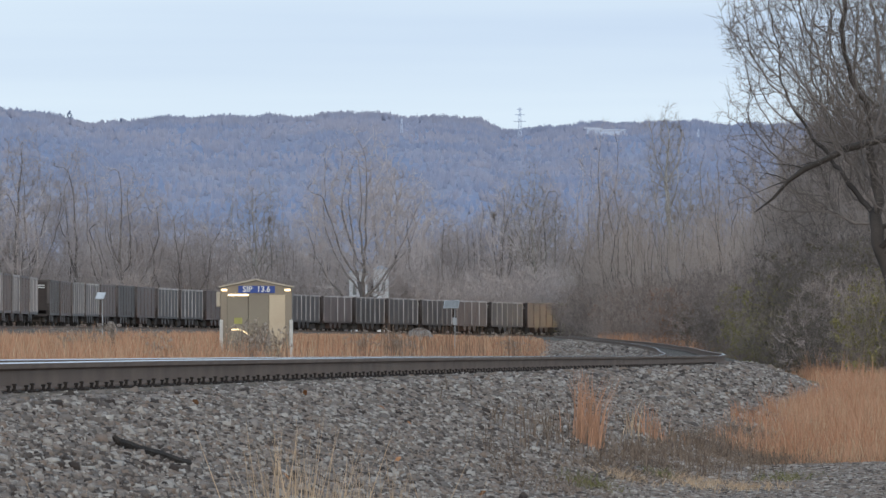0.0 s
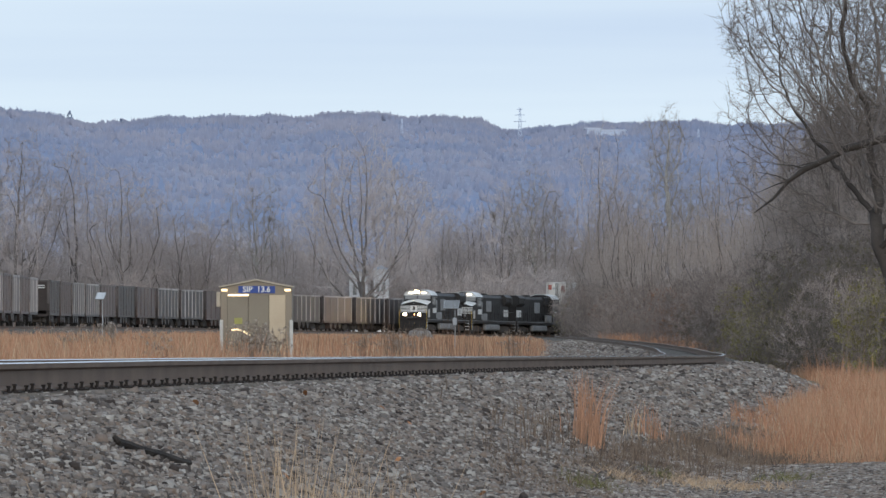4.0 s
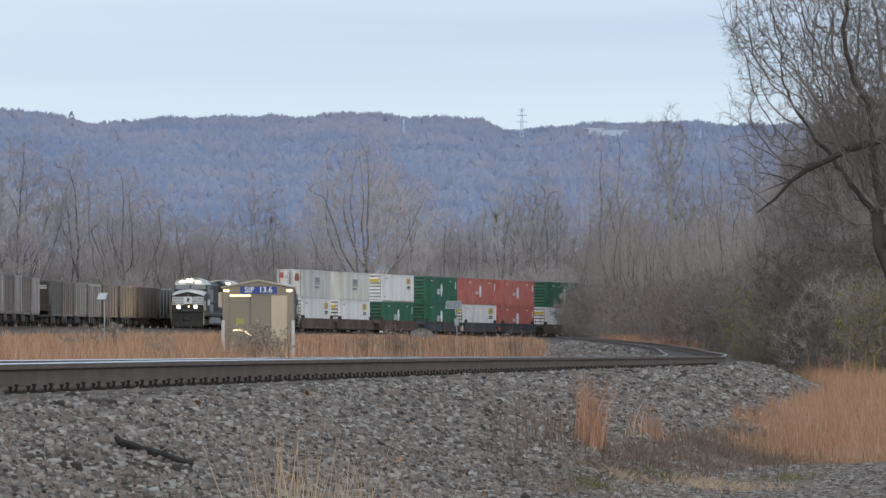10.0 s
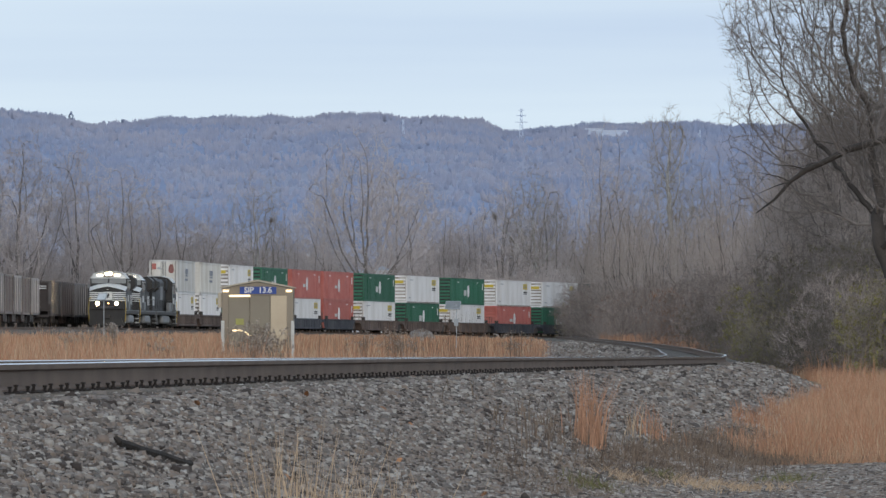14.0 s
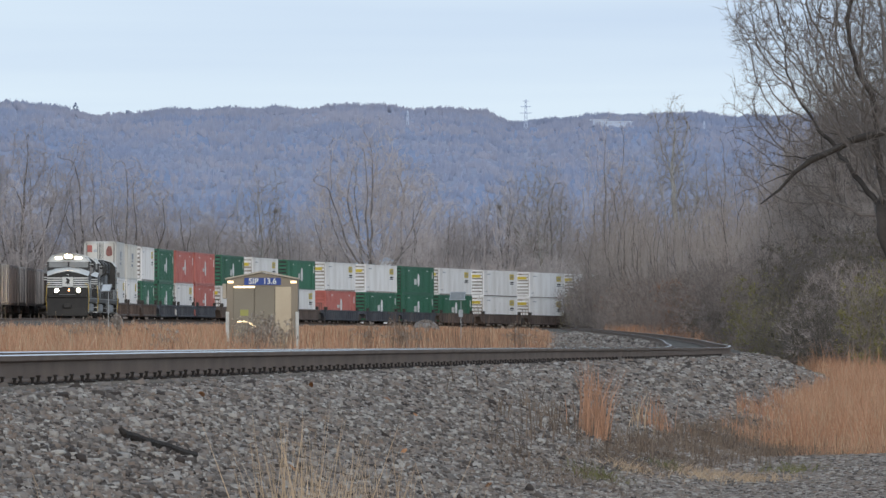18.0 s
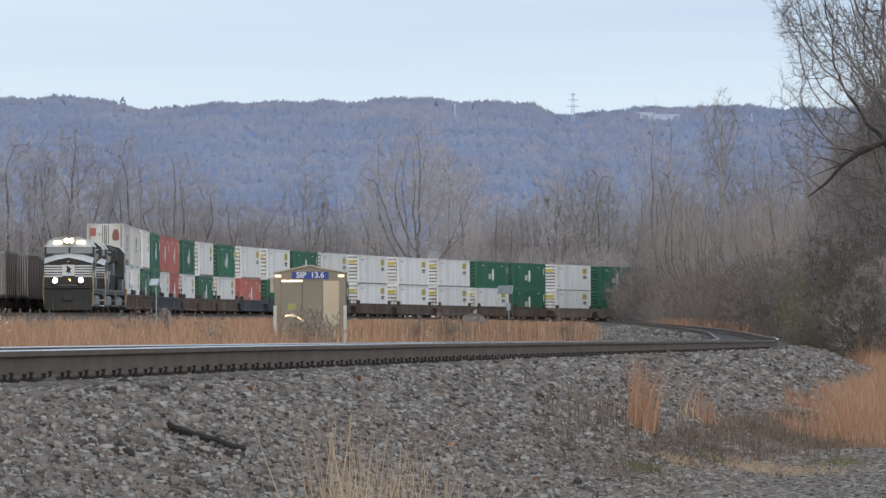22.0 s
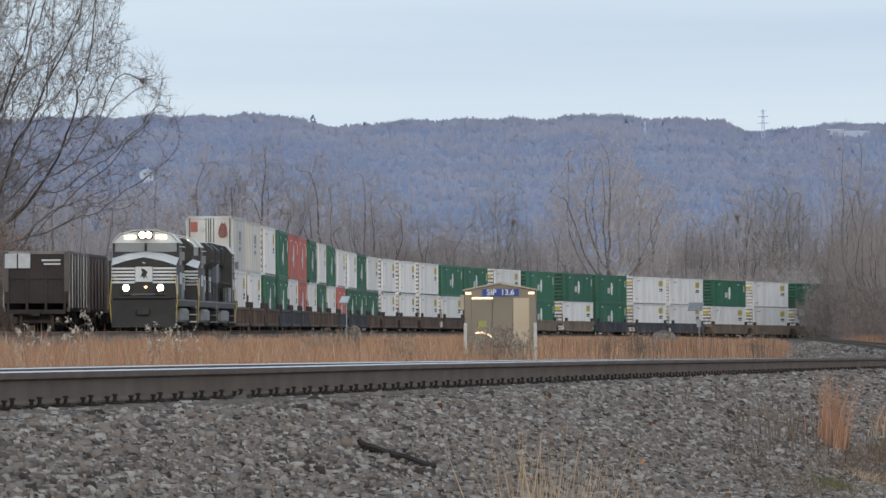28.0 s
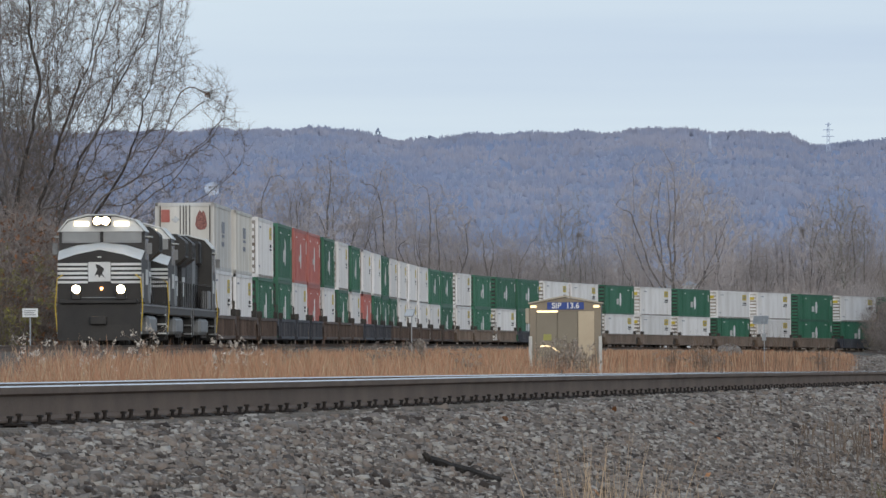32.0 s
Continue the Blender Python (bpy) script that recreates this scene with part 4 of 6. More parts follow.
    blades("dry_grass", x, d, ground_z(x, d), rng.uniform(0.4, 1.0, n), 0.006 + d * 0.00002, 0.18, "dry_grass", 4, "orange-brown dry grass at the wood's foot")
    # thin dead growth at the foot of the bank, in uneven clumps
    n = 150000
    d = rng.uniform(74, 118, n)
    x = np.interp(d, NEAR.y, NEAR.x) + rng.uniform(3.0, 7.5, n)
    px, row = 784 + x / d * FOCAL_PX, 583 + (EYE_Z - foot(x, d)) / d * FOCAL_PX
    clump = 0.5 + 0.5 * np.sin(x * 2.3 + d * 0.9) * np.sin(x * 5.1 - d * 0.45)
    keep = np.clip((px - 860) / 260, 0.0, 1) * clump * np.clip((row - np.interp(px, [860, 1100, 1300, 1568], [838, 790, 752, 770])) / 20, 0, 1) * np.clip((np.interp(px, [860, 1200, 1300, 1568], [900, 872, 845, 826]) - row) / 14, 0, 1)
    ok = rng.uniform(0, 1, n) < keep
    blades("dead_grass", x[ok], d[ok], foot(x[ok], d[ok]), rng.uniform(0.03, 0.13, ok.sum()), 0.0035, 0.6, "dead_grass", 5, "short matted dead grass at the foot of the bank")
    # low green and straw patches along the lane's edge
    for px0, d0, mat, wide, count in ((1164, 79.5, "moss_green", 0.08, 120), (1050, 71.0, "moss_green", 0.14, 160), (1300, 80.5, "pale_grass", 0.25, 420), (1225, 78.5, "pale_grass", 0.16, 240), (1120, 75.5, "pale_grass", 0.15, 200), (1390, 84.5, "moss_green", 0.15, 200)):
        x, y = bearing(px0, d0) + rng.normal(0, wide, count), d0 + rng.normal(0, 0.7, count)
        blades("low_tuft", x, y, foot(x, y) + 0.03, rng.uniform(0.05, 0.12, count), 0.004, 0.8, mat, int(px0) + 3, "low patch of grass at the lane's edge")
    # low orange-brown grass close to the lane's near edge
    n = 2600
    x, y = bearing(rng.uniform(870, 1110, n), 68.5), rng.uniform(65.5, 72.0, n)
    ok = rng.uniform(0, 1, n) < 0.35 + 0.4 * np.sin(x * 9) * np.sin(y * 2.1)
    x, y = x[ok], y[ok]
    blades("dry_grass", x, y, foot(x, y), rng.uniform(0.03, 0.15, len(x)), 0.003, 0.5, "dead_grass", 44, "low brown grass at the foot of the bank")
    # tall tufts on the bank: across, distance, count, height
    for px0, d0, count, high, mat, spread in ((1042, 84, 170, 0.8, "dry_grass", 0.08), (1152, 95, 60, 0.5, "dry_grass", 0.12), (1120, 92, 14, 0.5, "pale_grass", 0.06), (870, 72, 16, 0.36, "dead_grass", 0.12),
                                              (940, 76, 22, 0.4, "dead_grass", 0.12), (1240, 96, 260, 0.35, "dead_grass", 0.5), (1010, 80, 120, 0.3, "dead_grass", 0.4), (1100, 84, 260, 0.3, "dead_grass", 0.6), (1180, 88, 260, 0.3, "dead_grass", 0.6)):
        x0 = bearing(px0, d0)
        x, y = x0 + rng.normal(0, spread, count), d0 + rng.normal(0, 0.6, count)
        z = np.maximum(ground_z(x, y), np.interp(y, NEAR.y, NEAR.z) + bed_height(x - np.interp(y, NEAR.y, NEAR.x))) - 0.03
        blades("grass_tuft", x, y, z, rng.uniform(0.3, 1.0, count) * high, 0.005, 0.2, mat, int(px0), "upright tuft of dry grass growing on the ballast bank")
    # loose pale stalks close to the camera
    for px0, count, wide, high in ((512, 70, 40, 1.16), (555, 60, 50, 1.08), (470, 40, 26, 1.12), (620, 60, 30, 1.0), (680, 40, 30, 1.04), (125, 6, 12, 1.0), (600, 40, 70, 0.98), (780, 14, 36, 0.95)):
        d = rng.uniform(29, 37, count)
        x = bearing(px0 + rng.normal(0, wide * 0.5, count), d)
        blades("grass_tuft", x, d, ground_z(x, d), rng.uniform(0.72, 1.0, count) * high, 0.0032, 0.15, "pale_grass", int(px0) + 7, "pale straw stalks standing close to the camera")


M["moss_green"] = material("moss_green", (0.12, 0.12, 0.05), (0.20, 0.18, 0.07), 1.4, 0.95, island=0.3)
M["stalk_brown"] = material("stalk_brown", (0.14, 0.085, 0.06), (0.2, 0.13, 0.09), 0.8, 0.95, island=0.4)
M["dead_grass"] = material("dead_grass", (0.125, 0.092, 0.07), (0.22, 0.162, 0.118), 1.4, 0.95, island=0.4)
make_grass()


# ---- signal hut ----
M["hut_steel"] = material("hut_steel", (0.135, 0.115, 0.09), (0.16, 0.137, 0.107), 0.8, 0.34, metal=0.45, fine=0.05)
M["hut_door"] = material("hut_door", (0.122, 0.108, 0.086), (0.142, 0.127, 0.10), 0.8, 0.32, metal=0.5, fine=0.05)
M["hut_roof"] = material("hut_roof", (0.52, 0.44, 0.34), (0.44, 0.375, 0.29), 2, 0.5, fine=0.05)
# warm light on the right-hand panel is put into this lighter colour
M["hut_panel_lit"] = material("hut_panel_lit", (0.35, 0.285, 0.205), (0.39, 0.325, 0.235), 1.5, 0.4, metal=0.3, fine=0.05)
M["sign_blue"] = material("sign_blue", (0.02, 0.055, 0.26), (0.03, 0.07, 0.28), 2, 0.45, fine=0.05)
M["sign_white"] = material("sign_white", (0.78, 0.78, 0.76), (0.7, 0.7, 0.68), 2, 0.5, fine=0.05)
M["notice_yellow"] = material("notice_yellow", (0.36, 0.34, 0.09), (0.32, 0.30, 0.10), 4, 0.5, fine=0.1)
# warm glow of the eave lamps and of the door's strip and arc
M["glow_warm"] = material("glow_warm", (1, 0.85, 0.6), (1, 0.85, 0.6), 1, 0.4, fine=0.0, glow=((1.0, 0.74, 0.42), 1.6))
M["post_white"] = material("post_white", (0.62, 0.60, 0.56), (0.5, 0.48, 0.44), 3, 0.6)
M["polished"] = material("polished", (0.85, 0.68, 0.38), (0.9, 0.75, 0.45), 3, 0.2, metal=1.0, fine=0.05)


def words(name, text, size, mat, parent, m):
    """Lettering of the built-in font, as a mesh."""
    curve = bpy.data.curves.new(name, "FONT")
    curve.body, curve.size, curve.align_x, curve.align_y, curve.extrude, curve.offset = text, size, "CENTER", "CENTER", 0.004, 0.004
    tmp = new(name, curve)
    me = bpy.data.meshes.new_from_object(tmp.evaluated_get(bpy.context.evaluated_depsgraph_get()))
    bpy.data.objects.remove(tmp)
    me.materials.clear()
    me.materials.append(mat)
    ob = new(name, me)
    ob.parent, ob.matrix_basis = parent, m
    return ob


def make_hut():
    d = 250.0
    k = FOCAL_PX / d
    hut = tagged(empty("signal_hut"), "small tan metal signal hut with gable roof and blue sign", "signal hut")
    w, h, eave = 1.05, 2.33, 2.13
    bm = bmesh.new()
    prism(bm, [(-w, 0), (w, 0), (w, eave - 0.05), (0, h - 0.06), (-w, eave - 0.05)], "y", 0.0, 1.9)
    part("body", bm, M["hut_steel"], hut)
    bm = bmesh.new()
    prism(bm, [(-w - 0.05, eave - 0.06), (-w - 0.05, eave - 0.02), (0, h), (w + 0.05, eave - 0.02), (w + 0.05, eave - 0.06), (0, h - 0.045)], "y", -0.14, 2.0)
    part("roof", bm, M["hut_roof"], hut, "pale gable roof with thin eaves")
    for x0, x1, mat in ((-0.86, -0.24, "hut_door"), (-0.23, 0.36, "hut_door"), (0.38, 0.86, "hut_panel_lit")):
        door = part("door_panel", boxes((x0, x1, -0.03, 0.0, 0.12, 1.86), bevel=0.008), M[mat], hut)
        if mat == "hut_door":
            part("handle", boxes((x1 - 0.1, x1 - 0.06, -0.06, -0.03, 0.85, 1.05)), M["grey_paint0"], door)
    sign = part("sign", boxes((-0.53, 0.55, -0.045, -0.0, 1.91, 2.12)), M["sign_blue"], hut, "blue name board")
    words("lettering", "SIP  13.6", 0.235, M["sign_white"], sign, pose(0.01, -0.05, 2.015, 90, 0, 0))
    for sx, x in ((-1, -0.94), (1, 0.92)):
        lamp = part("eave_lamp", boxes((x - 0.09, x + 0.09, -0.1, -0.0, 1.96, 2.03), bevel=0.015), M["glow_warm"], hut, "lit lamp under the eave")
        part("hood", boxes((x - 0.11, x + 0.11, -0.13, 0.0, 2.034, 2.055)), M["hut_roof"], lamp)
        part("corner_post", boxes((sx * (w - 0.02) - 0.05, sx * (w - 0.02) + 0.05, -0.07, 0.0, 0.0, 1.12), bevel=0.01), M["post_white"], hut, "white-painted post")
    # bright bar over the door, added as a glowing strip
    part("door_strip", boxes((-0.84, -0.22, -0.09, -0.03, 1.82, 1.88), bevel=0.012), M["glow_warm"], hut, "glowing strip over the door")
    part("side_box", boxes((-w - 0.13, -w, 0.1, 0.5, 1.5, 1.95), bevel=0.02), M["hut_roof"], hut)
    part("notice", boxes((-0.65, -0.41, -0.042, -0.03, 1.0, 1.18)), M["notice_yellow"], hut, "yellow notice")
    # bright warm arc on the door, drawn as an added glowing tube
    bm = bmesh.new()
    pts = [(-0.74 + 0.09 * i, 0.81 + 0.035 * i - 0.010 * i * i) for i in range(7)]
    for a, b in zip(pts, pts[1:]):
        rod(bm, (a[0], -0.06, a[1]), (b[0], -0.06, b[1]), 0.024, 8)
    part("curved_tube", bm, M["glow_warm"], hut, "glowing curved tube low on the door")
    part("plinth", boxes((-w - 0.05, w + 0.05, -0.05, 1.95, -0.6, 0.0)), M["gravel"], hut, "concrete plinth")
    hut.matrix_basis = pose(bearing(453.5, d), d, EYE_Z + (583 - 633) / k, 0, 0, 0)


M["grey_paint0"] = material("dull_steel", (0.22, 0.21, 0.19), (0.3, 0.29, 0.27), 3, 0.5, metal=0.6)
make_hut()


# ---- railway vehicles: local y runs along the vehicle, front at +y, z from the rail top ----
M["galvanised"] = material("galvanised", (0.42, 0.43, 0.44), (0.34, 0.35, 0.36), 3, 0.5, metal=0.5)
M["black_paint"] = material("black_paint", (0.016, 0.015, 0.015), (0.030, 0.027, 0.025), 0.9, 0.5, spec=0.3, fine=0.2)
M["grey_paint"] = material("grey_paint", (0.20, 0.20, 0.20), (0.28, 0.28, 0.275), 1.2, 0.6)
M["white_paint"] = material("white_paint", (0.70, 0.70, 0.68), (0.58, 0.57, 0.54), 0.8, 0.5, fine=0.1)
M["yellow_paint"] = material("yellow_paint", (0.62, 0.42, 0.06), (0.5, 0.35, 0.07), 3, 0.5)
M["cab_glass"] = material("cab_glass", (0.22, 0.22, 0.215), (0.27, 0.27, 0.26), 1, 0.15, spec=0.6, fine=0.0)
M["headlight"] = material("headlight", (1, 0.9, 0.7), (1, 0.9, 0.7), 1, 0.3, fine=0.0, glow=((1.0, 0.68, 0.33), 125.0))
M["number_light"] = material("number_light", (1, 0.95, 0.85), (1, 0.95, 0.85), 1, 0.3, fine=0.0, glow=((1.0, 0.86, 0.62), 3.0))
M["marker_light"] = material("marker_light", (1, 0.5, 0.2), (1, 0.5, 0.2), 1, 0.3, fine=0.0, glow=((1.0, 0.45, 0.15), 8.0))
M["bogie_steel"] = material("bogie_steel", (0.05, 0.043, 0.038), (0.085, 0.07, 0.058), 2, 0.8)
M["box_white"] = material("box_white", (0.82, 0.79, 0.765), (0.66, 0.62, 0.58), 0.9, 0.55, per_object=0.10, fine=0.10, stretch=(1, 1, 0.16), contrast=(0.42, 0.72))
M["box_grey"] = material("box_grey", (0.62, 0.61, 0.585), (0.50, 0.465, 0.42), 0.9, 0.6, per_object=0.08, fine=0.10, stretch=(1, 1, 0.16))
M["box_cream"] = material("box_cream", (0.72, 0.69, 0.63), (0.58, 0.53, 0.46), 0.9, 0.6, per_object=0.05, fine=0.10, stretch=(1, 1, 0.16))
M["box_green"] = material("box_green", (0.020, 0.118, 0.062), (0.040, 0.150, 0.088), 0.8, 0.5, per_object=0.25, fine=0.1, stretch=(1, 1, 0.2))
M["box_red"] = material("box_red", (0.42, 0.11, 0.085), (0.50, 0.17, 0.14), 0.8, 0.55, per_object=0.12, fine=0.1)
M["dark_gap"] = material("dark_gap", (0.03, 0.03, 0.03), (0.06, 0.055, 0.05), 2, 0.8)
M["well_brown"] = material("well_brown", (0.095, 0.068, 0.056), (0.15, 0.11, 0.092), 0.6, 0.8, per_object=0.2)
M["well_blue"] = material("well_blue", (0.055, 0.058, 0.07), (0.095, 0.095, 0.105), 0.6, 0.75, per_object=0.2)
M["well_tan"] = material("well_tan", (0.24, 0.18, 0.14), (0.18, 0.135, 0.105), 0.6, 0.8, per_object=0.15)
M["hopper_black"] = material("hopper_black", (0.042, 0.034, 0.033), (0.075, 0.061, 0.057), 0.5, 0.42, spec=0.4, per_object=0.25)
M["hopper_brown"] = material("hopper_brown", (0.085, 0.057, 0.05), (0.13, 0.088, 0.076), 0.5, 0.42, spec=0.4, per_object=0.25)
M["hopper_rib"] = material("hopper_rib", (0.52, 0.48, 0.46), (0.30, 0.26, 0.24), 0.9, 0.6, per_object=0.35, stretch=(1, 1, 0.3))
M["hopper_end"] = material("hopper_end", (0.030, 0.024, 0.022), (0.055, 0.042, 0.037), 0.5, 0.6, spec=0.2)
M["coal"] = material("coal", (0.015, 0.015, 0.016), (0.03, 0.03, 0.03), 6, 0.7, bump=0.8)


def wheelset(parent, y, name="wheelset"):
    bm = bmesh.new()
    for x in (-0.75, 0.75):
        rod(bm, (x - 0.07, y, 0.48), (x + 0.07, y, 0.48), 0.48, 20)
        rod(bm, (x * 0.93 - 0.02, y, 0.48), (x * 0.93 + 0.02, y, 0.48), 0.51, 20)
    rod(bm, (-0.72, y, 0.48), (0.72, y, 0.48), 0.09, 8)
    return part(name, bm, M["bogie_steel"], parent)


def bogie(parent, y, axles, half):
    bm = bmesh.new()
    for x in (-1.02, 1.02):
        prism(bm, [(y - half, 0.42), (y - half + 0.25, 0.3), (y + half - 0.25, 0.3), (y + half, 0.42), (y + half, 0.72), (y + half * 0.5, 0.92), (y - half * 0.5, 0.92), (y - half, 0.72)], "x", x - 0.1, x + 0.1)
        for a in axles:
            box(bm, x - 0.15, x + 0.15, y + a - 0.17, y + a + 0.17, 0.34, 0.68, bevel=0.04)
    box(bm, -1.0, 1.0, y - 0.3, y + 0.3, 0.5, 0.95)
    b = part("bogie", bm, M["bogie_steel"], parent)
    for a in axles:
        wheelset(b, y + a)
    return b


def locomotive(label, lead):
    loco = tagged(empty("diesel_locomotive"), label, "locomotive", "locomotives of the train")
    part("underframe", boxes((-1.5, 1.5, -10.5, 10.4, 1.15, 1.52), bevel=0.04), M["black_paint"], loco)
    # pilot with plough
    bm = bmesh.new()
    prism(bm, [(-1.5, 0.22), (1.5, 0.22), (1.5, 1.5), (-1.5, 1.5)], "y", 10.35, 10.55)
    prism(bm, [(-1.45, 0.18), (1.45, 0.18), (1.2, 0.75), (-1.2, 0.75)], "y", 10.55, 10.85)
    part("pilot", bm, M["black_paint"], loco)
    part("rear_pilot", boxes((-1.5, 1.5, -10.65, -10.4, 0.3, 1.5), bevel=0.03), M["black_paint"], loco)
    part("anticlimber", boxes((-1.4, 1.4, 10.3, 10.75, 1.5, 1.66), (-0.3, 0.3, 10.5, 11.15, 0.75, 1.05), bevel=0.03), M["black_paint"], loco)
    part("deck_edge", boxes((-1.55, -1.5, -10.4, 10.3, 1.43, 1.49), (1.5, 1.55, -10.4, 10.3, 1.43, 1.49)), M["grey_paint"], loco, "grey edge stripe")
    # nose: full width, with a raked top that falls from the middle to both sides
    bm = bmesh.new()
    front, back = 10.1, 8.3
    tops_f = ((1.5, front, 3.06), (0.85, front, 3.27), (0, front, 3.44), (-0.85, front, 3.27), (-1.5, front, 3.06))
    tops_b = ((1.55, back, 3.40), (0.9, back, 3.60), (0, back, 3.70), (-0.9, back, 3.60), (-1.55, back, 3.40))
    vf = [bm.verts.new(p) for p in ((-1.5, front, 1.55), (1.5, front, 1.55)) + tops_f]
    vb = [bm.verts.new(p) for p in ((-1.55, back, 1.55), (1.55, back, 1.55)) + tops_b]
    bm.faces.new(vf)
    bm.faces.new(list(reversed(vb)))
    for i in range(7):
        bm.faces.new((vf[i], vf[(i + 1) % 7], vb[(i + 1) % 7], vb[i]))
    nose = part("nose", bm, M["black_paint"], loco, "black full-width nose with white stripes")
    for i in range(5):
        z = 2.92 - i * 0.16
        for x0, x1 in ((-1.505, -0.42), (0.42, 1.505)):
            part("stripe", boxes((x0, x1, front - 0.5, front + 0.012, z - 0.045, z + 0.045)), M["white_paint"], nose, "white stripe")
    part("emblem_panel", boxes((-0.40, 0.40, front, front + 0.012, 2.3, 3.0)), M["white_paint"], nose, "white panel with a dark emblem")
    bm = bmesh.new()
    prism(bm, [(-0.2, 2.42), (-0.1, 2.6), (-0.18, 2.75), (0.0, 2.9), (0.14, 2.92), (0.08, 2.72), (0.18, 2.5), (0.06, 2.56), (0.0, 2.42), (-0.06, 2.55)], "y", front + 0.012, front + 0.02)
    part("emblem", bm, M["black_paint"], nose)
    # pale plates over the sloping top of the nose
    for i in range(4):
        bm = bmesh.new()
        lower = [bm.verts.new(Vector(p) + Vector((0, 0, 0.006))) for p in (tops_f[i], tops_f[i + 1], tops_b[i + 1], tops_b[i])]
        upper = [bm.verts.new(v.co + Vector((0, 0.0, 0.02))) for v in lower]
        bm.faces.new(lower)
        bm.faces.new(list(reversed(upper)))
        for k in range(4):
            bm.faces.new((lower[k], lower[(k + 1) % 4], upper[(k + 1) % 4], upper[k]))
        part("nose_top", bm, M["white_paint"], nose, "white sloping nose top")
    part("nose_lamp", boxes((-0.07, 0.07, front, front + 0.03, 3.16, 3.2), bevel=0.008), M["white_paint"], nose)
    part("grab_bar", rod(bmesh.new(), (-1.0, front + 0.1, 1.72), (1.0, front + 0.1, 1.72), 0.02, 6), M["grey_paint"], nose)
    # cab
    outline = [(-1.55, 1.5), (1.55, 1.5), (1.55, 4.1), (1.2, 4.5), (0.5, 4.68), (-0.5, 4.68), (-1.2, 4.5), (-1.55, 4.1)]
    bm = bmesh.new()
    prism(bm, outline, "y", 5.4, 8.3)
    cab = part("cab", bm, M["black_paint"], loco)
    bm = bmesh.new()
    prism(bm, [(1.56, 4.12), (1.21, 4.52), (0.5, 4.70), (-0.5, 4.70), (-1.21, 4.52), (-1.56, 4.12), (-1.6, 4.12), (-1.24, 4.56), (-0.5, 4.75), (0.5, 4.75), (1.24, 4.56), (1.6, 4.12)], "y", 5.3, 8.5)
    part("roof", bm, M["white_paint"], cab, "pale grey cab roof")
    bm = bmesh.new()
    prism(bm, [(-1.53, 4.12), (1.53, 4.12), (1.19, 4.5), (0.5, 4.66), (-0.5, 4.66), (-1.19, 4.5)], "y", 8.3, 8.36)
    part("brow", bm, M["white_paint"], cab, "white band over the windscreen")
    for x0, x1 in ((-1.38, -0.12), (0.12, 1.38)):
        part("windscreen", boxes((x0, x1, 8.3, 8.325, 3.76, 4.10)), M["cab_glass"], cab)
        part("window_frame", boxes((x0 - 0.06, x1 + 0.06, 8.29, 8.315, 3.71, 4.13)), M["grey_paint"], cab)
    for sx in (-1, 1):
        part("side_window", boxes((sx * 1.545, sx * 1.57, 6.0, 6.9, 3.1, 3.85)), M["cab_glass"], cab)
        part("side_window", boxes((sx * 1.545, sx * 1.57, 7.1, 7.8, 3.1, 3.85)), M["cab_glass"], cab)
        part("side_board", boxes((sx * 1.55, sx * 1.565, 5.7, 7.6, 2.2, 2.75)), M["white_paint"], cab)
        part("cab_door", boxes((sx * 1.55, sx * 1.575, 5.5, 5.95, 1.6, 3.6), bevel=0.01), M["grey_paint"], cab, "pale grey cab door")
        part("sun_visor", boxes((sx * 1.55, sx * 1.75, 6.0, 7.8, 3.92, 3.96)), M["white_paint"], cab)
        part("mirror", boxes((sx * 1.6, sx * 1.8, 7.95, 8.0, 3.3, 3.7), bevel=0.01), M["grey_paint"], cab)
        part("nose_door", boxes((sx * 1.5, sx * 1.535, 8.6, 9.6, 1.7, 2.6), bevel=0.01), M["box_grey"], loco, "pale grey nose side panel")
        part("battery_box", boxes((sx * 1.2, sx * 1.52, 3.0, 5.2, 1.52, 2.3), bevel=0.03), M["grey_paint"], loco, "grey equipment box")
        part("number_board", boxes((sx * 0.46, sx * 0.98, 8.36, 8.42, 4.32, 4.48)), M["number_light"], cab, "lit number board")
    bm = bmesh.new()
    for x in (-0.15, 0.15):
        rod(bm, (x, 8.62, 4.5), (x, 8.63, 4.5), 0.14, 16)
    # the lower lip is an added visor that keeps headlight off the nose
    housing = part("headlight_housing", boxes((-0.34, 0.34, 8.36, 8.62, 4.34, 4.66), (-0.34, 0.34, 8.62, 8.84, 4.33, 4.36), bevel=0.012), M["black_paint"], cab)
    part("headlight", bm, M["headlight"] if lead else M["grey_paint"], housing, "glowing twin headlight" if lead else "")
    for x in (-0.8, 0.8):
        bm = rod(bmesh.new(), (x, 10.79, 2.02), (x, 10.8, 2.02), 0.145, 16)
        part("ditch_light", bm, M["headlight"] if lead else M["grey_paint"], loco, "glowing ditch light" if lead else "")
        bm = boxes((x - 0.17, x + 0.17, 10.45, 10.79, 1.64, 2.18), bevel=0.03)
        part("ditch_light_box", bm, M["black_paint"], loco)
    bm = rod(bmesh.new(), (-0.08, front, 2.05), (-0.08, front + 0.06, 2.05), 0.06, 10)
    part("marker_light", bm, M["marker_light"] if lead else M["grey_paint"], loco)
    # hoods
    bm = bmesh.new()
    prism(bm, [(-0.98, 1.5), (0.98, 1.5), (0.98, 4.1), (0.75, 4.4), (-0.75, 4.4), (-0.98, 4.1)], "y", -9.3, 5.4)
    hood = part("engine_hood", bm, M["black_paint"], loco)
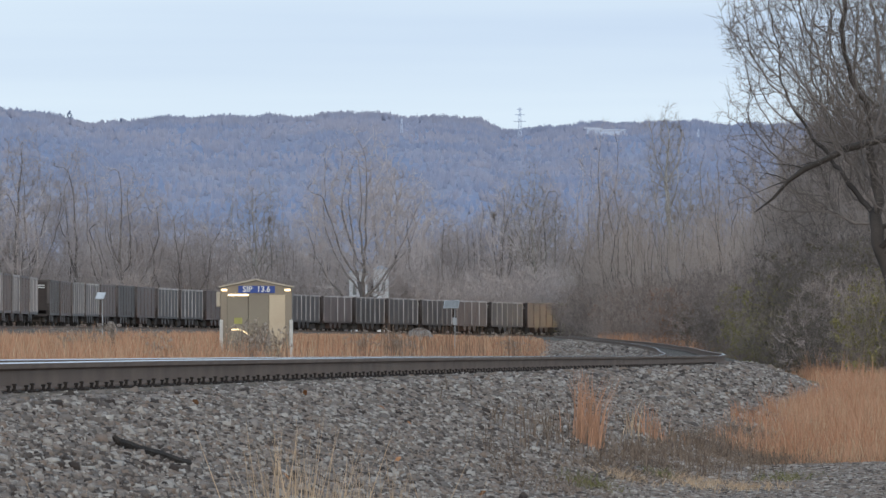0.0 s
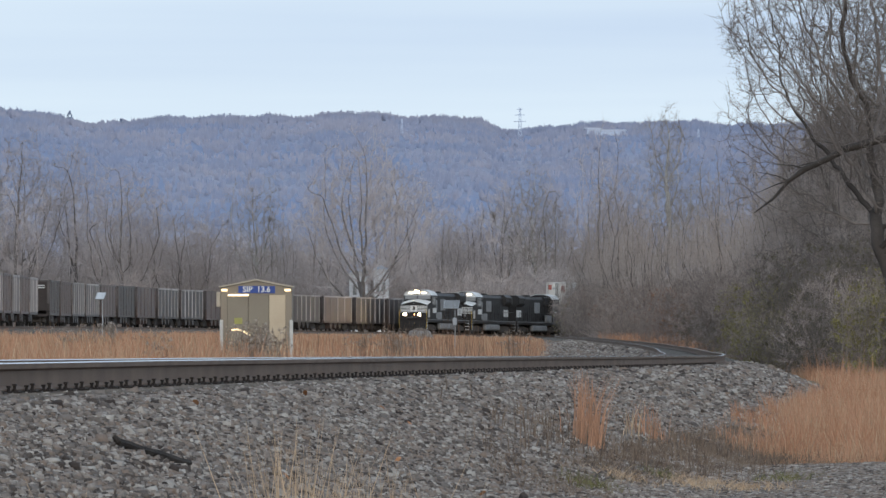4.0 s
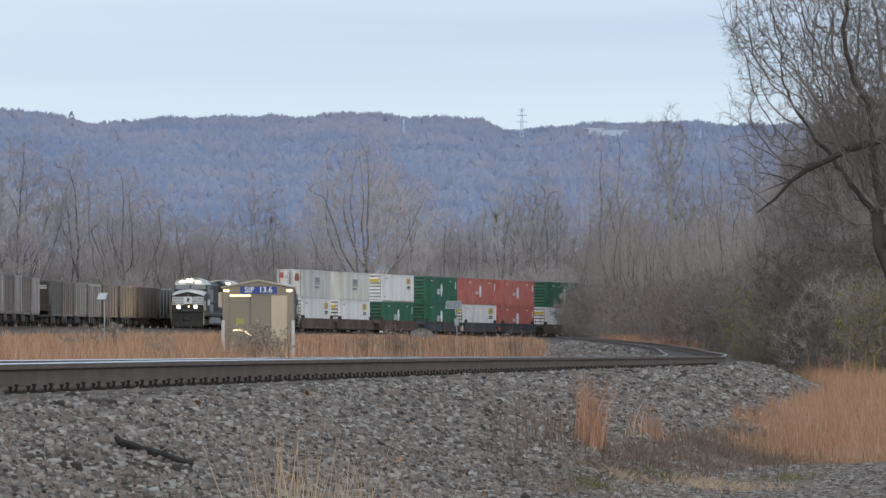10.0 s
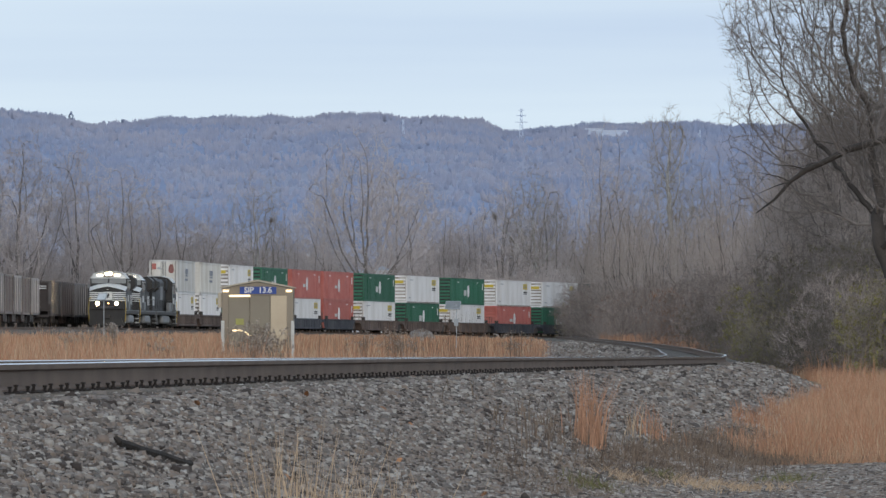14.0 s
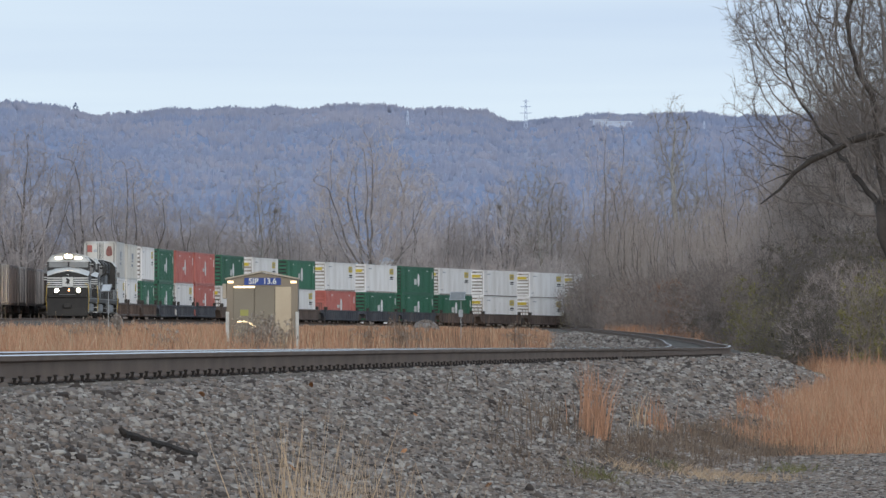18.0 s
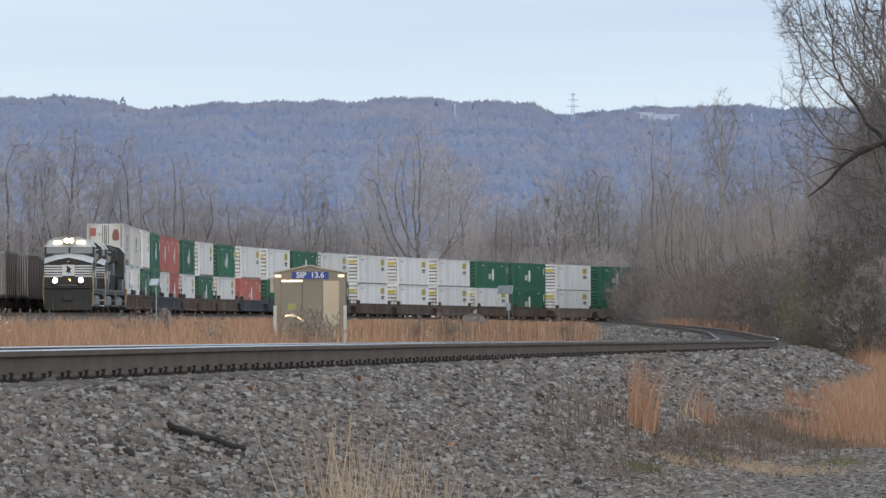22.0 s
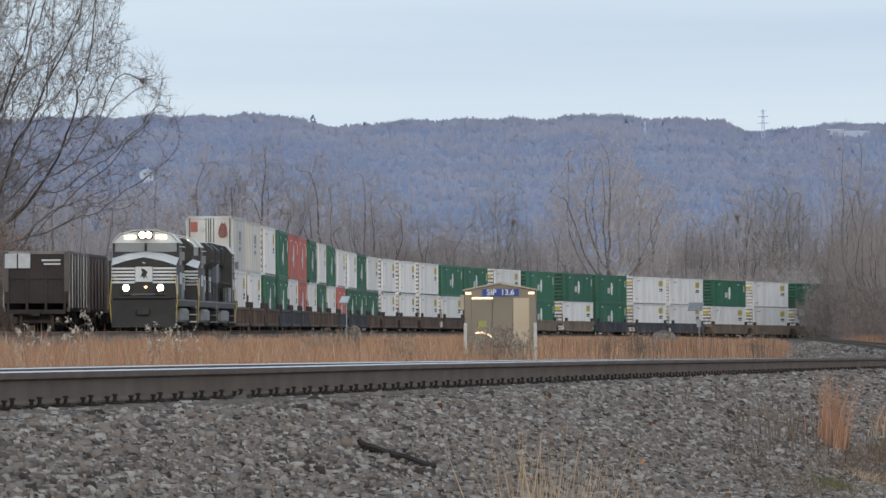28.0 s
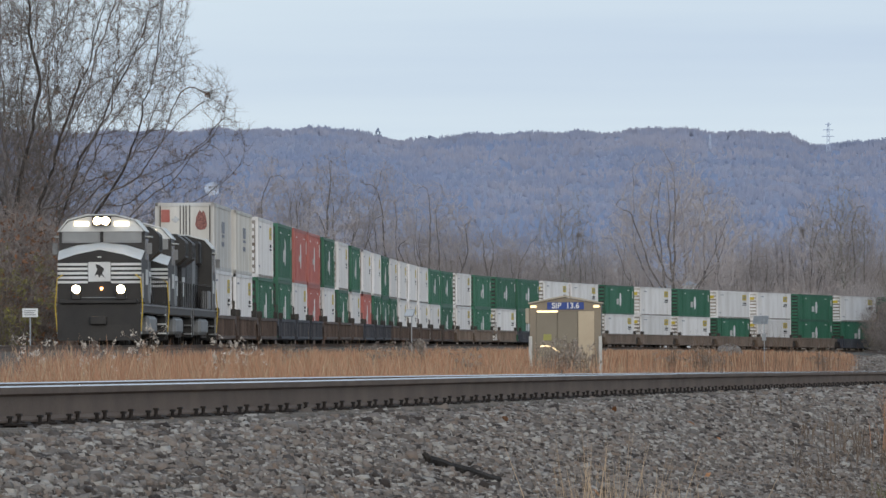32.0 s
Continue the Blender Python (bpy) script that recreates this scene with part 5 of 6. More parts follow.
    for sx in (-1, 1):
        for i in range(12):
            y = 4.0 - i * 0.85
            part("hood_door", boxes((sx * 0.98, sx * 1.005, y - 0.38, y + 0.38, 1.75, 3.3), bevel=0.008), M["black_paint"], hood)
        part("side_panel", boxes((sx * 1.0, sx * 1.02, -1.0, 1.5, 2.5, 3.75)), M["grey_paint"], hood, "pale grey lettering panel")
    bm = bmesh.new()
    prism(bm, [(-0.98, 3.2), (0.98, 3.2), (1.42, 3.55), (1.42, 4.2), (1.05, 4.5), (-1.05, 4.5), (-1.42, 4.2), (-1.42, 3.55)], "y", -9.5, -6.6)
    rad = part("radiator", bm, M["black_paint"], loco)
    for sx in (-1, 1):
        for i in range(6):
            part("grille", boxes((sx * 1.42, sx * 1.435, -9.35 + i * 0.45, -8.98 + i * 0.45, 3.62, 4.12)), M["dark_gap"], rad)
        part("end_panel", boxes((sx * 0.985, sx * 1.0, -9.2, -7.0, 2.0, 2.8)), M["white_paint"], hood, "white striped panel")
    bm = boxes((-1.15, 1.15, 3.2, 5.3, 3.4, 4.42), bevel=0.1)
    part("brake_housing", bm, M["black_paint"], loco)
    part("exhaust_stack", boxes((-0.4, 0.4, -1.6, -0.6, 4.38, 4.62), bevel=0.05), M["dark_gap"], loco)
    # handrails and steps
    for sx in (-1, 1):
        bm = bmesh.new()
        for i in range(9):
            y = -9.8 + i * 1.85
            rod(bm, (sx * 1.5, y, 1.5), (sx * 1.5, y, 2.5), 0.02, 5)
        rod(bm, (sx * 1.5, -9.8, 2.5), (sx * 1.5, 5.0, 2.5), 0.02, 5)
        part("side_handrail", bm, M["black_paint"], loco)
        bm = bmesh.new()
        pts = [(sx * 1.5, 10.5, 0.5), (sx * 1.57, 10.5, 1.4), (sx * 1.5, 10.45, 2.4), (sx * 1.3, 10.4, 2.55)]
        for a, b in zip(pts, pts[1:]):
            rod(bm, a, b, 0.024, 6)
        part("front_handrail", bm, M["yellow_paint"], loco, "yellow handrail")
        for y in (10.2, -10.2):
            for z in (0.45, 0.8, 1.15):
                part("step", boxes((sx * 1.2, sx * 1.52, y - 0.3, y + 0.3, z - 0.03, z + 0.03)), M["white_paint"] if lead else M["grey_paint"], loco)
            part("step_stringer", boxes((sx * 1.46, sx * 1.52, y - 0.36, y - 0.3, 0.4, 1.5)), M["grey_paint"], loco)
        part("air_tank", boxes((sx * 1.05, sx * 1.48, -3.3, 3.3, 0.42, 1.1), bevel=0.12), M["grey_paint"], loco, "grey fuel tank side")
    part("fuel_tank", boxes((-1.05, 1.05, -3.3, 3.3, 0.38, 1.15), bevel=0.05), M["black_paint"], loco)
    for y in (6.9, -6.9):
        bogie(loco, y, (-1.95, 0, 1.95), 2.7)
    return loco


def well_car(mat, label):
    car = tagged(empty("well_car"), label, "freight wagon", "container wagons of the train")
    for sx in (-1, 1):
        bm = boxes((sx * 1.34, sx * 1.42, -8.35, 8.35, 0.32, 1.22), (sx * 1.30, sx * 1.48, -8.6, 8.6, 1.16, 1.3), (sx * 1.30, sx * 1.47, -8.35, 8.35, 0.26, 0.40))
        side = part("side_sill", bm, M[mat], car)
        for i in range(15):
            y = -7.7 + i * 1.1
            part("rib", boxes((sx * 1.42, sx * 1.475, y - 0.05, y + 0.05, 0.38, 1.18)), M[mat], side)
    part("floor_beam", boxes((-1.3, 1.3, -8.3, 8.3, 0.22, 0.352), (-0.3, 0.3, -10.2, 10.2, 0.75, 1.0)), M[mat], car)
    for sy in (-1, 1):
        bm = bmesh.new()
        prism(bm, [(sy * 8.3, 0.5), (sy * 8.6, 0.35), (sy * 9.2, 0.95), (sy * 10.1, 0.98), (sy * 10.1, 1.2), (sy * 8.3, 1.3)], "x", -1.35, 1.35)
        part("end_platform", bm, M[mat], car)
        bm = bmesh.new()
        for x in (-1.3, 1.3):
            rod(bm, (x, sy * 9.9, 1.2), (x, sy * 9.9, 2.0), 0.025, 5)
        rod(bm, (-1.3, sy * 9.9, 2.0), (1.3, sy * 9.9, 2.0), 0.025, 5)
        part("end_rail", bm, M["bogie_steel"], car)
    bogie(car, -10.2, (-0.9, 0.9), 1.25)
    for sx in (-1, 1):
        for y in (-8.0, 8.0):
            part("lock_housing", boxes((sx * 1.2, sx * 1.5, y - 0.3, y + 0.3, 1.3, 1.62), bevel=0.04), M["bogie_steel"], car)
    return car


def container(kind, label):
    mat = {"white": "box_white", "grey": "box_cream", "doors": "box_grey", "green": "box_green", "red": "box_red"}[kind]
    L, W, H = 8.075, 1.3, 2.94
    box_ob = tagged(empty("shipping_container"), label, "container", "containers on the train")
    body = part("body", boxes((-W + 0.05, W - 0.05, -L + 0.05, L - 0.05, 0.06, H - 0.04)), M[mat], box_ob)
    bm = bmesh.new()
    for sx in (-1, 1):
        for z in (0.09, H - 0.07):
            box(bm, sx * W - sx * 0.12, sx * W, -L, L, z - 0.08, z + 0.07)
        for y in (-L + 0.08, L - 0.08, -6.1, 6.1):
            box(bm, sx * W - sx * 0.14, sx * W + sx * 0.004, y - 0.08, y + 0.08, 0, H)
    for sy in (-1, 1):
        for z in (0.09, H - 0.07):
            box(bm, -W, W, sy * L - sy * 0.12, sy * L, z - 0.085, z + 0.075)
    part("frame", bm, M[mat], box_ob)
    for sx in (-1, 1):
        pts = []
        for i in range(25):
            y = -7.4 + i * 0.617
            pts += [(sx * (W - 0.052), y - 0.18), (sx * (W - 0.018), y - 0.13), (sx * (W - 0.018), y + 0.13), (sx * (W - 0.052), y + 0.18)]
        verts = [(x, y, z) for z in (0.16, H - 0.14) for x, y in pts]
        n = len(pts)
        mesh_object("side_wall", verts, [(i, i + 1, n + i + 1, n + i) for i in range(n - 1)], M[mat], box_ob)
    # front end with horizontal stiffeners, rear end with doors
    for i in range(0 if kind == "doors" else 7):
        z = 0.35 + i * 0.36
        part("end_bar", boxes((-1.1, 1.1, L - 0.06, L - 0.012, z - 0.10, z + 0.10)), M["box_white"] if kind == "white" else M[mat], box_ob)
    # on green boxes the shade between the bars is put into a dark sheet
    part("end_panel", boxes((-1.16, 1.16, L - 0.07, L - 0.045, 0.17, H - 0.16)), M["rust_streak"] if kind == "white" else M["dark_gap"] if kind == "green" else M[mat], box_ob, "recessed end sheet")
    bm = bmesh.new()
    for x in (-0.75, -0.3, 0.3, 0.75):
        rod(bm, (x, -L, 0.15), (x, -L, H - 0.12), 0.03, 5)
    part("door_bars", bm, M["grey_paint"], box_ob)
    if kind == "doors":
        for x0 in (-1.12, 0.02):
            part("door", boxes((x0, x0 + 1.1, L - 0.05, L - 0.02, 0.18, H - 0.17), bevel=0.01), M["box_cream"], box_ob, "grimy cream door leaf")
        for x in (-0.22, -0.06, 0.06, 0.2, 1.08, -1.1):
            part("lock_rod", rod(bmesh.new(), (x, L, 0.15), (x, L, H - 0.12), 0.024, 6), M["dark_gap"], box_ob)
        part("placard", boxes((0.66, 1.04, L - 0.02, L + 0.004, 2.08, 2.64)), M["box_red"], box_ob, "faded red placard")
        part("placard", prism(bmesh.new(), [(-0.74, 2.5), (-0.66, 2.62), (-0.58, 2.48), (-0.5, 2.3), (-0.46, 1.95), (-0.56, 1.78), (-0.7, 1.74), (-0.9, 1.78), (-0.98, 1.95), (-0.94, 2.3), (-0.88, 2.5), (-0.81, 2.6)], "y", L - 0.02, L + 0.004), M["crest_red"], box_ob, "worn dark red crest")
        part("placard", prism(bmesh.new(), [(0.22, 2.2), (0.40, 2.05), (0.58, 2.2), (0.40, 2.35)], "y", L - 0.02, L + 0.004), M["galvanised"], box_ob, "grey diamond placard")
    if kind == "white":
        part("end_label", boxes((-0.9, 0.9, L - 0.012, L, 2.1, 2.42)), M["label_yellow"], box_ob, "yellow label")
    for sx in (-1, 1):
        x0, x1 = sx * (W - 0.012), sx * (W + 0.006)
        if kind == "white":
            part("label", boxes((x0, x1, -6.3, -4.3, 1.98, 2.58)), M["label_yellow"], box_ob, "yellow square label")
            part("lettering", boxes((x0, sx * (W + 0.010), -5.9, -4.7, 2.2, 2.28), (x0, sx * (W + 0.010), -5.9, -5.0, 2.36, 2.42)), M["emblem_blue"], box_ob)
            part("lettering", boxes((x0, x1, -6.2, -4.4, 1.42, 1.50), (x0, x1, -6.2, -4.6, 1.58, 1.72)), M["dark_gap"], box_ob)
            part("stencil", boxes((x0, x1, 5.0, 6.6, 2.45, 2.53), (x0, x1, 6.3, 7.2, 0.5, 0.58)), M["emblem_blue"], box_ob)
            part("grime", boxes((x0, x1, -7.9, 7.9, 0.02, 0.14)), M["rust_streak"], box_ob, "grimy lower rail")
        elif kind in ("grey", "doors"):
            part("emblem", boxes((x0, x1, -1.6, 0.9, 1.5, 1.62), (x0, x1, -1.6, 0.9, 1.7, 2.2), (x0, x1, -1.2, 1.2, 1.1, 1.3)), M["emblem_blue"], box_ob)
        elif kind in ("green", "red"):
            bm = bmesh.new()
            prism(bm, [(-0.75, 1.5), (-0.55, 0.95), (-0.2, 0.8), (0.15, 0.95), (0.35, 1.5), (0.15, 2.05), (-0.2, 2.2), (-0.55, 2.05)], "x", x0, x1)
            part("emblem", bm, M["box_white"], box_ob, "white oval emblem")
            part("lettering", boxes((x0, x1, 0.7, 1.9, 1.0, 1.6)) if kind == "green" else boxes((x0, x1, 0.7, 2.0, 1.2, 1.5)), M["box_grey"], box_ob)
            part("stencil", boxes((x0, x1, -5.0, -4.3, 2.45, 2.53), (x0, x1, 4.3, 5.0, 2.45, 2.53), (x0, x1, -7.4, -7.1, 1.7, 2.4)), M["box_white"], box_ob)
    return box_ob


M["rust_streak"] = material("rust_streak", (0.22, 0.17, 0.13), (0.45, 0.41, 0.37), 1.2, 0.8, per_object=0.4)
M["label_yellow"] = material("label_yellow", (0.60, 0.44, 0.05), (0.52, 0.38, 0.06), 2, 0.5, fine=0.05)
M["crest_red"] = material("crest_red", (0.12, 0.05, 0.045), (0.38, 0.16, 0.13), 14, 0.6)
M["emblem_blue"] = material("emblem_blue", (0.22, 0.23, 0.27), (0.34, 0.34, 0.36), 2, 0.6)


def on_line(line, s, half):
    a, b = line.at(s - half), line.at(s + half)
    d = a - b
    p = (a + b) / 2
    return pose(p[0], p[1], p[2], math.degrees(math.atan2(d[2], math.hypot(d[0], d[1]))), 0, math.degrees(math.atan2(-d[0], d[1])))


SPEED = 22.4
UNIT = 20.0
# lengths of the wagons, coupling to coupling: the train is mixed
STEPS = [20.7, 22.6, 21.7, 19.0, 17.9, 21.7, 22.3, 22.1, 22.2, 21.6, 18.8, 18.8, 21.9, 22.0, 20.9, 19.4, 17.9, 21.3, 20.0, 21.2, 17.6, 20.1, 18.2, 20.7, 20.0]
UPPER = "dgWGRRGWGWWGWWWWGGWGGGWWGWGWWGWGW"
LOWER = "WWGGWRWGWRGGGWWWWGWGWGWWWWWGWGGWG"
moving = []


def make_train():
    locos = [locomotive("black diesel locomotive with white nose stripes, headlights lit", True),
             locomotive("black diesel locomotive with white cab stripes and grey panels", False)]
    locos.append(copy_thing(locos[1], pose(0, 0, 0)))
    tagged(locos[2], "black diesel locomotive running long hood first ahead of the container wagons")
    for i, loco in enumerate(locos):
        moving.append((loco, 11.15 + 22.3 * i - 69, 6.9, 0.0, 180 if i == 2 else 0))
    wells = {m: well_car(m, lab) for m, lab in (("well_brown", "rusty brown container well wagon with ribbed sides"), ("well_blue", "dark blue-grey container well wagon with ribbed sides"),
                                                  ("well_tan", "tan container well wagon with ribbed sides"))}
    boxes_by = {"d": container("doors", "weathered white container with end doors and a red placard"), "W": container("white", "white container with yellow labels, in a double stack"), "g": container("grey", "plain grey-white container with a dark emblem, in a double stack"),
                "G": container("green", "dark green container with a white emblem, in a double stack"), "R": container("red", "faded red container with a white emblem, in a double stack")}
    used = set()

    def take(ob):
        if ob in used:
            return copy_thing(ob, pose(0, 0, 0))
        used.add(ob)
        return ob

    gaps = STEPS + [UNIT] * 12
    order = ["well_brown", "well_blue", "well_brown", "well_blue", "well_brown", "well_brown", "well_tan", "well_blue", "well_tan", "well_tan", "well_blue"]
    for j in range(len(UPPER)):
        s = 8.2 + sum(gaps[:j])
        well = take(wells[order[j // 3]])
        well.scale.y = min(gaps[j - 1] if j else 20.4, gaps[j]) / 20.4
        moving.append((well, s, 8.0, 0.0, 0))
        up, low = take(boxes_by[UPPER[j]]), take(boxes_by[LOWER[j]])
        moving.append((low, s, 8.0, 0.36, 0))
        moving.append((up, s, 8.0, 0.36 + 2.945, 0))


make_train()


# ---- parked hopper wagons ----
def hopper(mat, rib_mat, ribs, label):
    car = tagged(empty("hopper_wagon"), label, "hopper wagon", "parked hopper wagons")
    L, W = 7.0, 1.55
    bm = bmesh.new()
    # side sheets with the floor slopes between
    for sx in (-1, 1):
        box(bm, sx * (W - 0.05), sx * W, -L, L, 1.05, 3.72)
    body = part("body", bm, M[mat], car)
    part("top_chord", boxes((-W - 0.05, -W + 0.1, -L - 0.05, L + 0.05, 3.7, 3.84), (W - 0.1, W + 0.05, -L - 0.05, L + 0.05, 3.7, 3.84), (-W, W, -L - 0.05, -L + 0.08, 3.7, 3.84), (W, -W, L - 0.08, L + 0.05, 3.7, 3.84)), M[rib_mat], car)
    part("side_sill", boxes((-W - 0.04, -W + 0.1, -L, L, 0.95, 1.15), (W - 0.1, W + 0.04, -L, L, 0.95, 1.15)), M[mat], car)
    for sy in (-1, 1):
        part("end_wall", boxes((-W + 0.05, W - 0.05, sy * L - sy * 0.06, sy * L, 1.35, 3.72), (-W + 0.02, W - 0.02, sy * L, sy * (L + 0.09), 2.52, 2.62)), M["hopper_end"], car)
        bm = bmesh.new()
        prism(bm, [(sy * L, 2.62), (sy * (L - 2.6), 1.0), (sy * (L - 2.7), 1.0), (sy * (L - 0.1), 2.62)], "x", -W + 0.06, W - 0.06)
        part("slope_sheet", bm, M[mat], car)
        bm = boxes((-1.4, 1.4, sy * (L - 0.1), sy * (L + 0.35), 0.85, 1.05), (-0.2, 0.2, sy * (L - 2), sy * (L + 0.75), 0.75, 0.98))
        for x in (-1.35, -0.45, 0.45, 1.35):
            box(bm, x - 0.06, x + 0.06, sy * L, sy * (L + 0.1), 1.0, 3.7)
        part("end_frame", bm, M["hopper_end"], car)
        for sx in (-1, 1):
            part("corner_post", boxes((sx * (W - 0.22), sx * (W + 0.03), sy * (L - 0.02), sy * (L + 0.12), 1.9, 3.8)), M["hopper_black"], car)
    part("lettering", boxes((-1.15, -0.25, L, L + 0.115, 3.36, 3.44), (-1.15, -0.35, L, L + 0.115, 3.18, 3.26)), M["white_paint"], car)
    for sx in (-1, 1):
        for i in range(ribs):
            y = -L + 0.15 + i * (2 * L - 0.3) / (ribs - 1)
            part("rib", boxes((sx * W, sx * (W + 0.05), y - 0.1, y + 0.1, 1.1, 3.72)), M[rib_mat], car)
    for y in (-2.2, 0, 2.2):
        part("discharge_gate", prism(bmesh.new(), [(y - 1.0, 1.1), (y + 1.0, 1.1), (y + 0.35, 0.4), (y - 0.35, 0.4)], "x", -1.3, 1.3), M[mat], car)
    part("coal_load", boxes((-W + 0.08, W - 0.08, -L + 0.1, L - 0.1, 2.9, 3.55), bevel=0.3), M["coal"], car)
    for y in (-5.6, 5.6):
        bogie(car, y, (-0.9, 0.9), 1.25)
    return car


def make_hoppers():
    kinds = [hopper("hopper_black", "hopper_black", 7, "black coal hopper wagon with plain dark sides, parked"),
             hopper("hopper_brown", "hopper_rib", 5, "brown coal hopper wagon with a few pale ribs, parked"),
             hopper("hopper_black", "hopper_rib", 7, "black coal hopper wagon with pale grey ribs, parked"),
             hopper("hopper_brown", "hopper_brown", 6, "rusty brown coal hopper wagon, parked")]
    used = set()
    pattern = [2, 3, 1, 0, 3, 1, 0, 2, 3, 1, 3, 0, 1, 3, 1, 3, 2, 0, 3, 2, 2, 3, 0, 3, 2, 2, 3, 2, 2, 2, 1, 2, 2, 2, 1]
    s = HOPPER_START
    for i in range(40):
        k = kinds[pattern[i % len(pattern)]]
        ob = copy_thing(k, pose(0, 0, 0)) if k in used else k
        used.add(k)
        ob.matrix_basis = on_line(YARD, s + 8.0, 5.6)
        if i == 0:
            first = ob
        s += 16.1
        if 292 < s < 310:
            s = 322.0
    # the end that faces down the line carries two pale plates
    tagged(first, "dark coal hopper wagon with pale plates on its end")
    for x0, x1 in ((0.92, 1.5), (0.28, 0.86)):
        part("end_plate", boxes((x0, x1, 7.0, 7.13, 3.02, 3.72), bevel=0.01), M["galvanised"], first, "pale grey plate")


HOPPER_START = 30.0
make_hoppers()


# ---- smaller things ----
M["weed"] = material("weed", (0.24, 0.19, 0.15), (0.40, 0.34, 0.285), 2, 0.95, island=0.3)
M["pale_weed"] = material("pale_weed", (0.58, 0.50, 0.42), (0.68, 0.60, 0.52), 2, 0.95, island=0.2)
M["weed_stem"] = material("weed_stem", (0.16, 0.115, 0.085), (0.22, 0.16, 0.12), 2, 0.95)
M["charred"] = material("charred", (0.025, 0.021, 0.018), (0.05, 0.04, 0.033), 8, 0.85, bump=0.6)
M["panel_face"] = material("panel_face", (0.55, 0.57, 0.58), (0.5, 0.52, 0.53), 1.5, 0.25, fine=0.03)
M["panel_grey"] = material("panel_grey", (0.20, 0.21, 0.215), (0.25, 0.26, 0.26), 1.5, 0.4, fine=0.05)
# pylons and far buildings take a pale blue that stands in for haze
M["hazy_steel"] = material("hazy_steel", (0.50, 0.56, 0.66), (0.54, 0.59, 0.68), 0.1, 0.8, spec=0.0)
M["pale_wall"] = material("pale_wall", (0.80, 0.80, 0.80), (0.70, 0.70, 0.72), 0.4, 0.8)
M["hazy_white"] = material("hazy_white", (0.62, 0.66, 0.72), (0.55, 0.59, 0.66), 0.4, 0.8)
M["fallen_leaf"] = material("fallen_leaf", (0.42, 0.20, 0.09), (0.33, 0.16, 0.08), 3, 0.8, per_object=0.3)


def make_log():
    log = tagged(empty("driftwood_log"), "dark charred stick of wood lying on the ballast", "log")
    a, b = Vector((-1.90, 49.4, 0.845)), Vector((-1.51, 50.3, 0.705))
    bm = bmesh.new()
    pts = [a + (b - a) * (i / 7) + Vector((0, 0, 0.004 * math.sin(i * 1.9))) for i in range(8)]
    v, f = tubes([(np.array([tuple(p) for p in pts]), np.array([0.13, 0.135, 0.13, 0.133, 0.128, 0.13, 0.125, 0.12]))])
    bm.from_mesh(bpy.data.meshes.new("log"))
    ring = [bm.verts.new(Vector(c)) for c in v]
    for q in f:
        bm.faces.new([ring[i] for i in q])
    for end in (ring[:7], ring[-7:]):
        bm.faces.new(end)
    # thin the ring down to the stick's girth
    for i, c in enumerate(ring):
        c.co = pts[i // 7] + (c.co - pts[i // 7]) * 0.2
    part("stem", bm, M["charred"], log)
    part("knot", rod(bmesh.new(), pts[0] + Vector((0.01, 0, 0)), pts[0] + Vector((-0.02, 0.0, 0.035)), 0.022, 7, 0.014), M["charred"], log)


def weed(seed, label, heads_mat, count):
    """A dead weed: a bunch of stems that fork into tufted heads."""
    rng = np.random.default_rng(seed)
    ob = tagged(empty("dead_weed"), label, "weed", "dead weeds")
    stems, heads, at = [], [], 0
    tip = []
    for _ in range(count):
        d = np.array([rng.normal(0, 0.22 if count > 6 else 0.1), rng.normal(0, 0.22), 1.0])
        p = [np.array([rng.normal(0, 0.05), rng.normal(0, 0.05), -0.1])]
        for i in range(4):
            p.append(p[-1] + d * rng.uniform(0.24, 0.34) + rng.normal(0, 0.03, 3))
        stems.append((np.array(p), np.linspace(0.009, 0.004, 5)))
        for _ in range(5):
            i = rng.integers(2, 5)
            q = p[i] + np.array([rng.normal(0, 0.16), rng.normal(0, 0.16), rng.uniform(0.02, 0.2)])
            stems.append((np.array([p[i], (p[i] + q) / 2 + rng.normal(0, 0.02, 3), q]), np.array([0.005, 0.004, 0.003])))
            tip.append(q)
    raw("stem", *tubes(stems), M["weed_stem"], ob)
    tip = np.array(tip)
    n = len(tip) * 14
    c = tip[rng.integers(0, len(tip), n)] + rng.normal(0, 1, (n, 3)) * np.array([0.03, 0.03, 0.03])
    a, b = rng.normal(0, 0.016, (n, 3)), rng.normal(0, 0.012, (n, 3))
    v = np.stack([c - a, c + b, c + a, c - b], 1).reshape(-1, 3)
    bulk("seed_head", v, (np.arange(n)[:, None] * 4 + np.arange(4)[None]).reshape(-1, 4), M[heads_mat], ob)
    return ob


